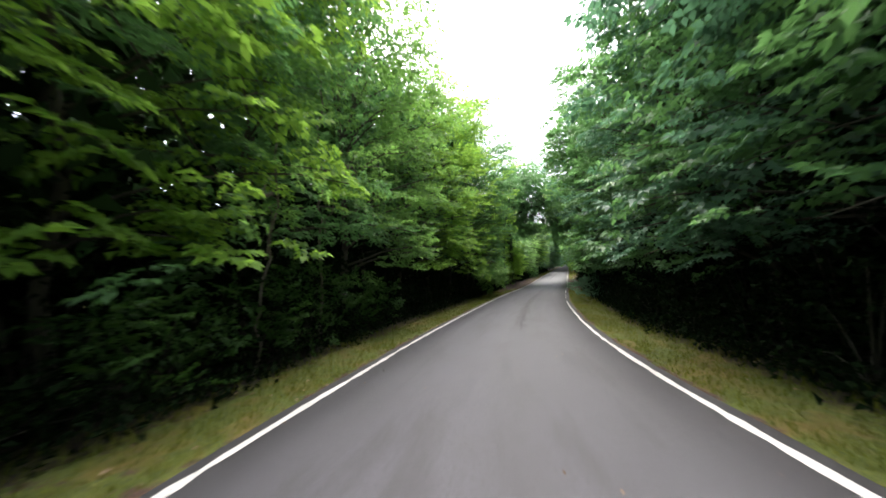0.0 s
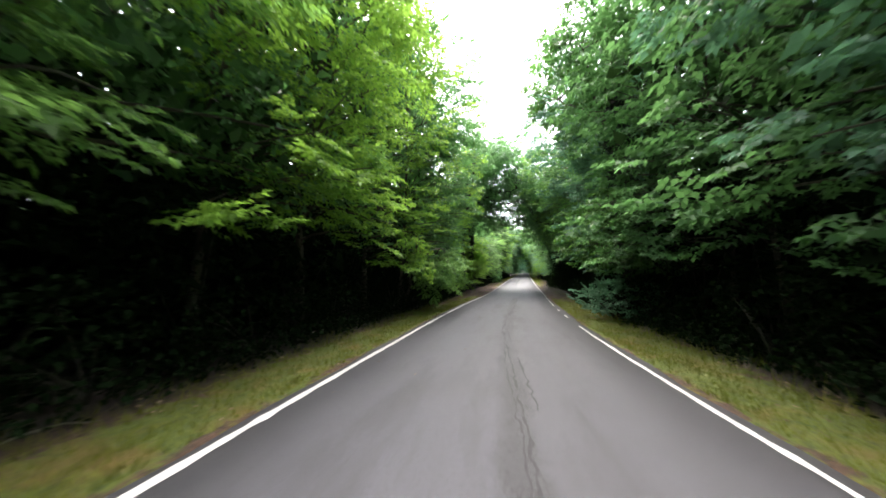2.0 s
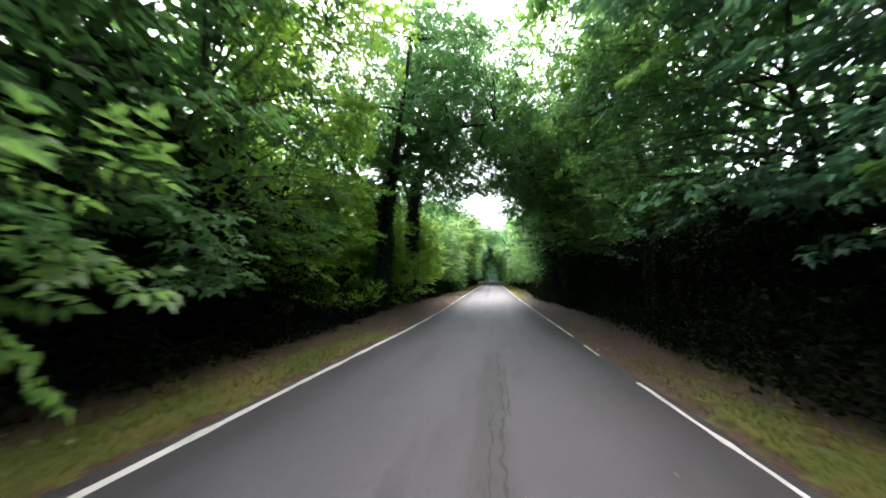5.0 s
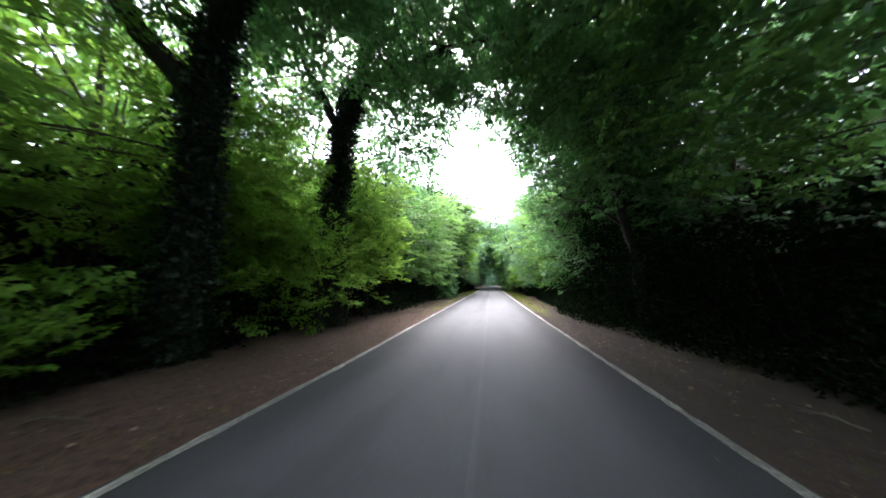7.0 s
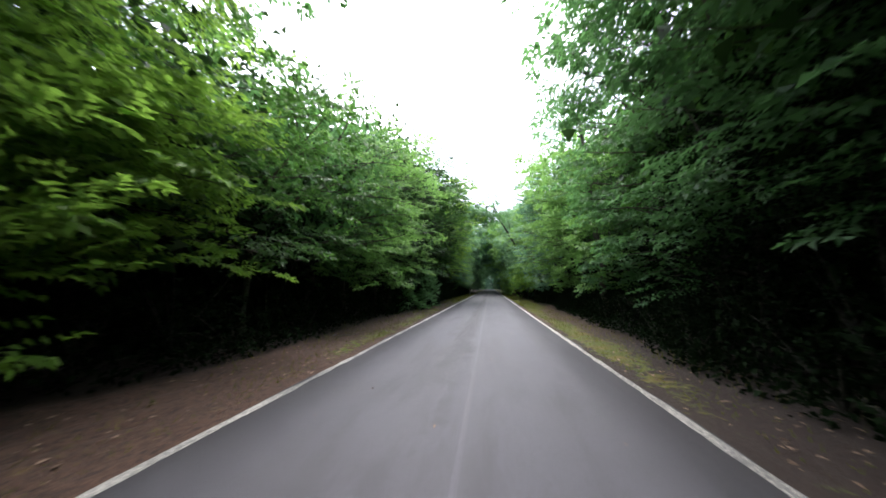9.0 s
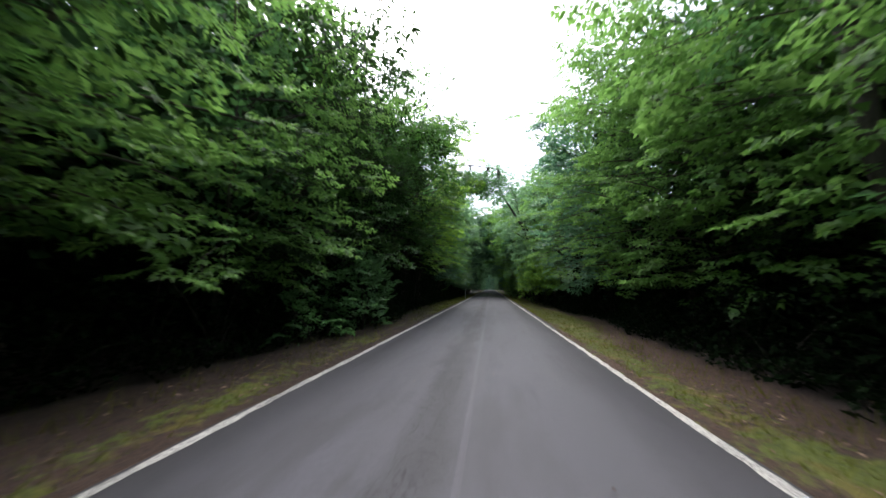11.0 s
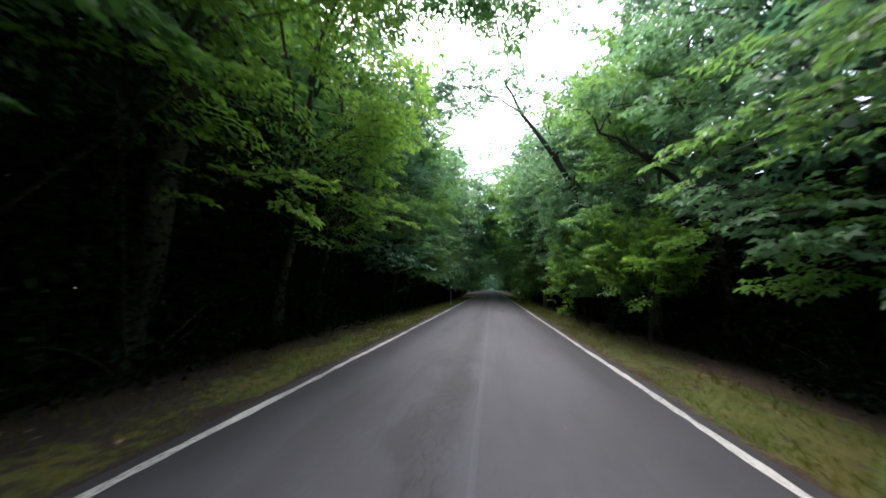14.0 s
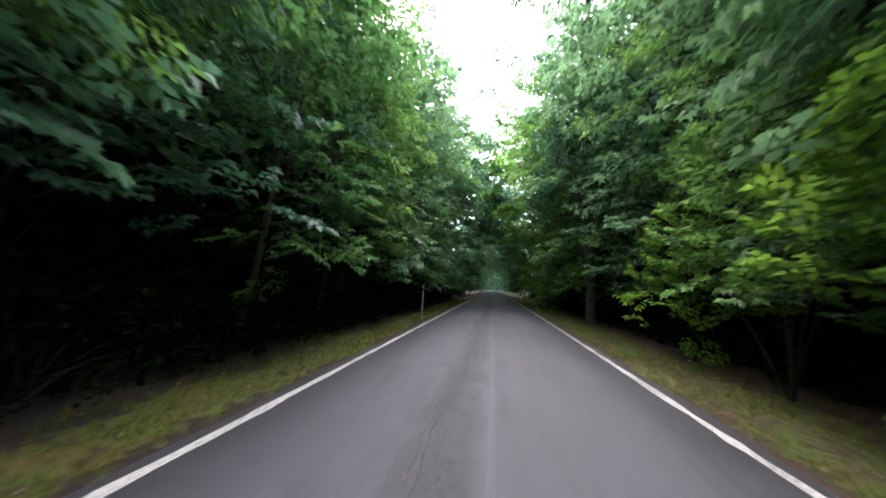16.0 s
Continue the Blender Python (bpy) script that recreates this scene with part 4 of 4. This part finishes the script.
big_tree("leaning_tree", [(79.8, 6.4, 0), (80.0, 5.4, 2.6), (80.2, 4.4, 5), (80.7, 3.4, 7.8), (81, 1.6, 10.8), (81.2, 0.9, 12.6)], [0.18, 0.16, 0.14, 0.12, 0.08, 0.05],
         [([(80.7, 3.4, 7.8), (80.9, 3.0, 9.4), (80.4, 2.8, 11)], 0.06), ([(81, 1.8, 10.6), (80.9, -0.2, 12.2), (81, -2.4, 12.8)], 0.05), ([(80.4, 4.0, 6), (81.4, 2.8, 7.2), (82, 1.9, 7.6)], 0.05)],
         [(81, -2.8, 12.0, 1.2), (81, -1.2, 12.2, 1.2), (80.6, -3.8, 11.4, 1.0), (81.2, 0.8, 13.6, 1.0), (80.4, 2.9, 11, 0.9), (82, 1.8, 7.8, 0.8), (80.6, 4.4, 8.4, 1.2), (78.7, 4.3, 3.4, 1.2), (79.2, 3.9, 4.9, 1.2), (78.6, 4.7, 2.3, 0.9), (79.6, 3.7, 6.2, 1.0)],
         LEAF_PALE, "slim tree leaning across the road with thin leaves", bark=BARK_DARK, seed=36, sprays=80, size=0.9)
big_tree("old_tree", [(82.6, 8.0, 0), (82.5, 7.8, 4), (82.4, 7.4, 8), (82.4, 7.0, 13)], [0.24, 0.2, 0.16, 0.06],
         [([(82.5, 7.6, 6.2), (81.6, 6.2, 7.3), (81, 5.0, 8.4), (80.6, 3.8, 8.6)], 0.12), ([(82.4, 7.4, 8), (83.6, 6.4, 10), (84.4, 5.6, 12)], 0.1)],
         [(82.4, 7, 13, 1.8), (84.4, 5.6, 12, 1.6), (81, 5.2, 9.4, 1.2)], LEAF_MID, "old tree with a thick bare bough among thin leaves", seed=37, sprays=40)
big_tree("old_tree", [(77.2, 8.2, 0), (76.8, 8.0, 2.4), (76.4, 7.6, 5), (76.6, 7.4, 10)], [0.2, 0.17, 0.13, 0.05],
         [([(76.8, 7.9, 2.6), (76.0, 6.7, 3.4), (75.3, 5.4, 4.4), (75.0, 4.2, 5.6), (75.0, 3.2, 6.0)], 0.12), ([(75.1, 4.6, 5.2), (74.6, 3.9, 5.2), (74.2, 3.1, 5.4)], 0.05), ([(75.2, 5.0, 4.8), (75.8, 4.4, 5.8), (76.2, 4.0, 7.0)], 0.05)],
         [(75.2, 3.2, 6.8, 0.9), (76.2, 4.2, 7.6, 1.0), (76.6, 7.2, 9.6, 1.6)], LEAF_FRESH, "old tree with a long dark bough reaching out low", bark=BARK_DARK, seed=51, sprays=40)
big_tree("slim_tree", [(77.2, 5.5, 0), (77.2, 5.55, 3), (77.25, 5.45, 7), (77.4, 5.2, 12)], [0.1, 0.085, 0.07, 0.03],
         [([(77.2, 5.5, 5.2), (76.6, 4.9, 6.6), (76.2, 4.4, 7.6)], 0.03), ([(77.2, 5.5, 6.4), (77.9, 6.0, 7.8), (78.2, 6.2, 9)], 0.03)],
         [(77.4, 5.2, 12, 1.4), (76.2, 4.4, 8.2, 0.9), (78.2, 6.0, 9.4, 1.0)], LEAF_PALE, "slim pale-stemmed tree with thin leaves high up", bark=BARK_PALE, seed=52, sprays=45)
big_tree("roadside_tree", [(90, 4.3, 0), (90, 4.3, 3), (90.2, 4.4, 7), (90.2, 4.2, 13)], [0.2, 0.17, 0.14, 0.05],
         [([(90, 4.3, 4.4), (89.2, 3.6, 6), (88.6, 3.2, 7.4)], 0.06)], [(90.2, 4.2, 13, 2), (90, 4.4, 9.5, 1.8), (88.8, 3.6, 7.6, 1.4), (91, 3.6, 7, 1.4)],
         LEAF_COOL, "straight tree with a bare trunk at the verge", seed=38, sprays=50)
big_tree("bare_tree", [(57, 5.6, 0), (57, 5.4, 4), (57, 5.0, 8), (56.9, 4.8, 11.5)], [0.14, 0.12, 0.09, 0.03],
         [([(57, 4.9, 9), (57, 4.0, 9.6), (57, 3.0, 9.7), (57, 2.2, 10.2)], 0.05), ([(57, 4.9, 8.2), (57.1, 4.0, 8.3), (57.2, 3.2, 8.9)], 0.04), ([(57, 4.0, 9.6), (57, 3.8, 10.6), (57, 3.5, 11.8)], 0.03), ([(57, 4.9, 9.8), (57.4, 5.6, 10.6), (57.6, 6.2, 11.8)], 0.04)],
         [(57, 5.4, 6.4, 1.0)], LEAF_MID, "half-dead tree with bare twigs against the sky", seed=39, sprays=40)
big_tree("overhanging_tree", [(70.6, -5.6, 0), (70.6, -5.4, 4), (70.8, -4.8, 8), (71, -4.2, 12)], [0.22, 0.18, 0.13, 0.05],
         [([(70.8, -4.8, 8), (71.2, -3.0, 10), (71.4, -1.0, 10.2), (71.6, 0.9, 9.8)], 0.08)],
         [(72.2, -2.2, 9.4, 0.9), (72.4, -1.2, 9.2, 0.9), (72.5, -0.3, 9.3, 0.9), (72.6, 0.6, 9.2, 0.85), (72.6, 1.2, 8.7, 0.6), (71, -4.2, 12, 1.2)],
         LEAF_MID, "tree with a leafy bough arching out over the road", kind="feather", seed=40, sprays=105)

big_tree("young_tree", [(22.8, -4.9, 0), (22.7, -4.6, 1.6), (22.5, -4.2, 3.0), (22.4, -4.0, 4.6)], [0.07, 0.06, 0.045, 0.02],
         [([(22.7, -4.5, 1.9), (22.6, -3.6, 2.6), (22.4, -2.5, 2.5)], 0.025), ([(22.6, -4.3, 2.6), (23.3, -3.4, 2.6), (23.8, -2.7, 2.1)], 0.02), ([(22.6, -4.3, 2.4), (21.8, -3.4, 3.0), (21.2, -2.6, 2.9)], 0.02)],
         [(22.3, -2.8, 1.8, 0.6), (21.5, -2.9, 1.5, 0.6), (20.9, -2.9, 2.3, 0.7), (22.8, -2.9, 2.5, 0.7), (23.8, -3.0, 2.2, 0.6), (24.8, -3.0, 1.7, 0.5)], LEAF_FRESH, "young tree with low feathery fronds over the verge", kind="feather", seed=43, sprays=95, size=0.85)
big_tree("sapling", [(4.4, -4.5, 0), (4.4, -4.3, 1.5), (4.5, -4.0, 3.2), (4.5, -4.1, 5.5)], [0.028, 0.025, 0.02, 0.012],
         [([(4.4, -4.2, 2.2), (4.0, -3.6, 2.9), (3.6, -3.2, 3.1)], 0.015)], [(3.7, -3.3, 3.1, 0.6), (4.5, -4.0, 5.2, 0.9)], LEAF_FRESH, "thin pale-stemmed sapling at the wood's edge", bark=BARK_PALE, kind="feather", seed=44, sprays=50, size=0.8)
big_tree("sapling", [(6.6, -4.9, 0), (6.6, -4.8, 2.5), (6.7, -4.8, 5), (6.7, -4.7, 8)], [0.04, 0.035, 0.03, 0.015],
         [([(6.6, -4.8, 3), (6.2, -4.0, 4), (5.9, -3.4, 4.6)], 0.02)], [(6.0, -3.6, 4.6, 0.8), (6.7, -4.7, 7.6, 1.0)], LEAF_FRESH, "thin sapling at the wood's edge", bark=BARK_PALE, kind="feather", seed=45, sprays=50, size=0.85)

for k, (s, u, h) in enumerate([(35.2, -9.6, 7.6), (38.6, -9.2, 7.2), (41.5, -9.0, 6.6), (44.6, -8.6, 6.8), (46.0, -9.4, 6.4)]):
    tree("young_tree", s, u, 15, LEAF_BRIGHT, "feather", bark=BARK, radius=0.08, sprays=11, size=1.0, label="young tree with bright green feathery leaves in a clearing", seed=700 + k, low=1.8, high=h, inner_fill=3.0, inner_leaf=LEAF_BRIGHT)

# ---- bushes at the verge ----
shrub("verge_bush", 21.1, 4.0, 0.95, 0.95, 0.05, 1.3, 85, LEAF_COOL, "broad", 0.55, 61, "low leafy green bush spreading onto the grass verge", group="verge bushes")
shrub("verge_bush", 61.4, -3.9, 1.3, 0.8, 0.05, 2.3, 130, LEAF_MID, "broad", 0.5, 63, "broad-leaved dusty green bush at the wood's edge", group="verge bushes")
shrub("verge_bush", 59.4, -4.3, 1.0, 0.6, 0.05, 1.2, 50, LEAF_MID, "broad", 0.55, 64, "broad-leaved dusty green bush at the wood's edge", group="verge bushes")
shrub("verge_bush", 78.4, 5.6, 1.0, 0.6, 0.05, 0.9, 45, LEAF_COOL, "broad", 0.5, 65, "small dark green bush beside bare twigs", group="verge bushes")


shrub("verge_bush", 41.2, -4.75, 1.1, 0.8, 0.5, 3.0, 70, LEAF_BRIGHT, "feather", 0.8, 71, "bright green feathery bush at the foot of old trees", group="verge bushes")
shrub("verge_bush", 39.9, -6.1, 1.2, 1.1, 0.05, 5.6, 150, LEAF_BRIGHT, "feather", 0.8, 72, "tall green feathery bush at the foot of old trees", group="verge bushes")
shrub("verge_bush", 44.4, -4.8, 1.3, 0.9, 1.3, 3.6, 80, LEAF_BRIGHT, "feather", 0.85, 73, "bright green feathery bush at the foot of old trees", group="verge bushes")
shrub("verge_bush", 35.6, -6.0, 1.3, 0.9, 0.05, 1.6, 50, LEAF_BRIGHT, "broad", 0.7, 74, "low green bush in the shade of old trees", group="verge bushes")
# bushes added where deep shade lies; their black is leaf colour
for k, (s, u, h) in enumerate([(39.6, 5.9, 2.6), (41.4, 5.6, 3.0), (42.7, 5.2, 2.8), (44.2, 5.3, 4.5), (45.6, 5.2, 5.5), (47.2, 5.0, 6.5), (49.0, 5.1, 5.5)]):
    shrub("shade_bush", s, u, 1.6, 1.2, 0.2, h, 190, LEAF_SHADE, "tuft", 0.5, 80 + k, "tall bush beside the road, leaves coloured black for deep shade", group="dark bushes")
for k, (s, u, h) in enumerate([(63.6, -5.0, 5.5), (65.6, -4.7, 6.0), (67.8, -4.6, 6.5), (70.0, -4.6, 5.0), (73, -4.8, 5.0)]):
    shrub("shade_bush", s, u, 1.6, 1.3, 0.2, h, 180, LEAF_SHADE, "tuft", 0.5, 90 + k, "tall bush beside the road, leaves coloured black for deep shade", group="dark bushes")

for k, (s, u, h) in enumerate([(3.0, -4.5, 1.3), (4.6, -4.7, 1.7), (6.2, -4.7, 2.0), (7.9, -4.9, 1.8), (9.8, -5.1, 1.5)]):
    shrub("verge_bush", s, u, 0.9, 0.6, 0.05, h, 60, LEAF_OLD, "broad", 0.5, 110 + k, "leafy dark green bush at the wood's edge", group="verge bushes")
for k, (s, u, low, h) in enumerate([(75.4, 4.3, 1.3, 3.1), (77.3, 4.1, 1.3, 3.6), (79.2, 4.0, 1.1, 3.8), (81.4, 4.2, 1.0, 3.8), (83.8, 4.5, 0.6, 3.2), (96.4, 3.7, 0.3, 2.8), (99.2, 3.5, 0.3, 3.0)]):
    shrub("hazel_bush", s, u, 1.2, 0.9, low, h, 95, LEAF_FRESH if k % 2 else LEAF_BRIGHT, "broad", 0.65, 130 + k, "leafy light green bush spreading towards the verge", group="light bushes")


def low_plants():
    """Ivy and seedlings on the wood's floor, behind the verges, in the near-black shade colour."""
    g = np.random.default_rng(314)
    n = 6000
    s, side = g.uniform(-4, 104, n), g.choice([-1, 1], n)
    inner = wood_edge(side, s) - 0.25
    u = side * (inner + g.gamma(1.2, 0.8, n))
    pos = road_at(s, u, g.uniform(0.0, 0.3, n))
    way = g.normal(0, 1, (n, 3)) * (1, 1, 0.2)
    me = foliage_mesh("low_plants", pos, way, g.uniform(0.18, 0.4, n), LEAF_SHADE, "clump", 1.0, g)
    tagged(new("low_plants", me), "low ivy and seedlings on the wood floor, coloured black for shade", "undergrowth", kind="stuff")


low_plants()


# ---- cracks, seam, grass, fallen leaves ----
def crack(points, width, seed):
    g = np.random.default_rng(seed)
    p = np.array(points)
    s = np.arange(p[0, 0], p[-1, 0], 0.05)
    mid = np.interp(s, p[:, 0], p[:, 1]) + np.convolve(np.cumsum(g.normal(0, 0.01, len(s))) * 0.25 + g.normal(0, 0.02, len(s)), np.ones(3) / 3, "same")
    w = width * (0.35 + np.abs(np.convolve(g.normal(0, 1.4, len(s)), np.ones(5) / 5, "same")))
    h = 0.03 * (1 - (mid / 2.6) ** 2) + 0.004
    tagged(new("road_crack", strip("road_crack", s, mid - w / 2, mid + w / 2, h, TAR)), "dark ragged crack running along the asphalt", "crack", "road cracks", "structure")


def cracked(points, width, strands, seed):
    """A crack made of broken strands that run beside one another."""
    g = np.random.default_rng(seed)
    p = np.array(points)
    k = 0
    for lane in range(strands):
        s = p[0, 0] + g.uniform(0, 0.8) + lane * 0.6
        while s < p[-1, 0] - 0.6:
            e = min(p[-1, 0], s + g.uniform(1.2, 4.5 if lane == 0 else 2.2))
            q = np.linspace(s, e, 6)
            crack(np.stack([q, np.interp(q, p[:, 0], p[:, 1]) + (0 if lane == 0 else g.choice([-1, 1]) * g.uniform(0.05, 0.13))], 1), width * (1 if lane == 0 else 0.7), seed * 50 + k)
            s = e + (g.uniform(0.05, 0.4) if lane == 0 else g.uniform(0.8, 3.5))
            k += 1


cracked([(8.5, 0.36), (12.7, 0.36), (14, 0.29), (15.3, 0.25), (16.7, 0.19), (17.9, 0.08), (19, 0.16), (20.0, 0.17), (22.1, 0.28), (23.8, 0.39), (30, 0.34)], 0.03, 3, 1)
cracked([(12.6, 0.5), (13.6, 0.46), (15.2, 0.4)], 0.03, 1, 2)
cracked([(49.6, -0.66), (52, -0.45), (54.8, -0.36)], 0.015, 4, 4)
cracked([(20.2, 0.2), (22.2, 0.3), (24.0, 0.38)], 0.03, 4, 7)
cracked([(63.5, -0.45), (65.5, -0.38), (68, -0.3)], 0.013, 2, 5)
cracked([(77.6, -0.4), (79.2, -0.5), (80.8, -0.36), (86, -0.4)], 0.014, 4, 6)


def on_ground(s, u):
    return road_at(s, u, np.where(np.abs(u) < 2.5, 0.03 * (1 - (u / 2.6) ** 2) + 0.004, 0.0 - 0.045 * np.clip((np.abs(u) - 3.2) / 1.5, 0, 1)))


def scatter_leaves():
    g = np.random.default_rng(8)
    n = 5200
    s = g.uniform(0, 100, n)
    side = g.choice([-1, 1], n)
    u = side * (2.5 + g.gamma(1.6, 0.8, n))
    few = g.uniform(size=n) < 0.03
    u[few] = g.uniform(-2.3, 2.3, few.sum())
    bare = ((s > 30) & (s < 62)) | (np.abs(u) > 3.6) | few
    keep = bare | (g.uniform(size=n) < 0.3)
    s, u = s[keep], u[keep]
    p = on_ground(s, u) + (0, 0, 0.012)
    a = g.uniform(0, 2 * np.pi, len(s))
    axis = np.stack([np.cos(a), np.sin(a), g.normal(0, 0.15, len(s))], 1)
    w = np.stack([-np.sin(a), np.cos(a), g.normal(0, 0.25, len(s))], 1)
    size = g.uniform(0.03, 0.085, (len(s), 1)) * np.where(np.abs(u) < 2.4, 0.55, 1.0)[:, None]
    v = np.stack([p, p + axis * size * 0.45 + w * size * 0.3 + (0, 0, 0.01), p + axis * size, p + axis * size * 0.45 - w * size * 0.3 + (0, 0, 0.012)], 1).reshape(-1, 3)
    tagged(new("fallen_leaves", mesh_of("fallen_leaves", v, np.arange(len(v)).reshape(-1, 4), FALLEN)), "dry brown fallen leaves scattered on road and verges", "leaves", kind="stuff")


def grass_blades():
    g = np.random.default_rng(9)
    n = 190000
    s = g.uniform(-2, 105, n)
    side = g.choice([-1, 1], n)
    u = side * (2.62 + np.abs(g.normal(0, 0.75, n)))
    lush = np.where(side < 0, np.interp(s, [0, 26, 33, 46, 50, 60, 68, 72], [1, 1, 0.06, 0.08, 0.3, 0.25, 0.3, 0.8]), np.interp(s, [0, 27, 32, 47, 52, 64, 69, 74], [1, 1, 0.06, 0.08, 0.35, 0.5, 0.8, 0.7]))
    tuft = np.sin(s * 2.1 + u * 3) * np.sin(s * 0.7 - u * 2.2) * 0.35 + 0.65
    keep = g.uniform(size=n) < lush * tuft
    s, u = s[keep], u[keep]
    n = len(s)
    p = on_ground(s, u)
    h = g.gamma(4, 0.013, n) * np.where(np.abs(u) > 3.6, 2.6, 1.0)
    a = g.uniform(0, 2 * np.pi, n)
    w = np.stack([np.cos(a), np.sin(a), np.zeros(n)], 1) * 0.006
    tip = p + np.stack([g.normal(0, 0.4, n) * h, g.normal(0, 0.4, n) * h, h], 1)
    v = np.stack([p - w, p + w, tip], 1).reshape(-1, 3)
    tagged(new("grass", mesh_of("grass", v, np.arange(len(v)).reshape(-1, 3), GRASS)), "short mossy yellow-green grass on the verges", "grass", kind="stuff")


scatter_leaves()
grass_blades()


# ---- twigs, scraps and a marker ----
def fallen_twig(s0, u0, length, turn, seed):
    g = np.random.default_rng(seed)
    root = new("fallen_twig")
    root.location = on_ground(np.array([s0]), np.array([u0]))[0]
    n = 7
    w = np.linspace(0, 1, n)
    line = np.stack([np.cos(turn) * w * length, np.sin(turn) * w * length, 0.015 + 0.05 * np.sin(w * np.pi)], 1) + g.normal(0, 0.02, (n, 3)) * (1, 1, 0.15)
    v, f = tube(line, np.linspace(0.014, 0.004, n), 6, 0.15, seed)
    part("stem", mesh_of("stem", v, f, BARK_PALE, smooth=True), root)
    for k in (2, 4):
        d = np.array([np.cos(turn + g.choice([-0.8, 0.8])), np.sin(turn + g.choice([-0.8, 0.8])), 0.1])
        v, f = tube(line[k] + d * np.linspace(0, length * 0.3, 4)[:, None], np.linspace(0.007, 0.003, 4), 5)
        part("side_twig", mesh_of("side_twig", v, f, BARK_PALE, smooth=True), root)
    tagged(root, "bare grey fallen twig lying on the verge", "twig", "fallen twigs")


for k, (s, u, length, turn) in enumerate([(74.2, -3.9, 1.3, 0.5), (72.9, 3.5, 0.5, 2.6), (73.6, 4.3, 0.6, 2.9), (76.4, 3.9, 0.9, 0.2), (78.3, 5.0, 1.1, 0.9), (79.2, 5.3, 1.3, 2.4), (48.6, 4.2, 0.5, 0.4), (50.4, -3.9, 0.6, 0.7), (35.6, -4.4, 0.6, 0.3), (37.2, 4.0, 0.5, 2.0), (11.4, -4.4, 0.6, 1.0), (18.5, 3.9, 0.5, 0.2)]):
    fallen_twig(s, u, length, turn, 600 + k)

PLASTIC = plain_material("weathered_white_plastic", (0.5, 0.5, 0.47), (0.66, 0.65, 0.62), 12.0, 0.5)
pole = new("marker_pole")
pole.location = road_at(87.8, -2.85, -0.1)
v, f = tube([(0, 0, 0), (0, 0, 0.5), (0.01, 0, 1.1), (0.012, 0, 1.5), (0.012, 0, 1.515)], [0.024, 0.023, 0.023, 0.022, 0.004], 10)
part("post", mesh_of("post", v, f, PLASTIC, smooth=True), pole)
v, f = tube([(0.012, 0, 1.24), (0.012, 0, 1.34)], [0.0255, 0.0255], 10)
part("band", mesh_of("band", v, f, TAR), pole, "dark band round the post")
tagged(pole, "thin pale marker pole standing in the verge", "marker post")

scrap = new("litter_scrap")
scrap.location = on_ground(np.array([50.6]), np.array([-4.1]))[0]
w = np.linspace(0, 1, 5)
sx, sy = np.meshgrid(w * 0.1 - 0.05, w * 0.07 - 0.03, indexing="ij")
sz = 0.03 + 0.025 * np.sin(sx * 40) * np.cos(sy * 30)
part("sheet", mesh_of("sheet", np.stack([sx, sy, sz], -1).reshape(-1, 3), grid_faces(5, 5), plain_material("faded_blue_foil", (0.14, 0.17, 0.3), (0.34, 0.37, 0.46), 30.0, 0.4)), scrap)
tagged(scrap, "crumpled scrap of faded bluish foil on the litter", "litter")
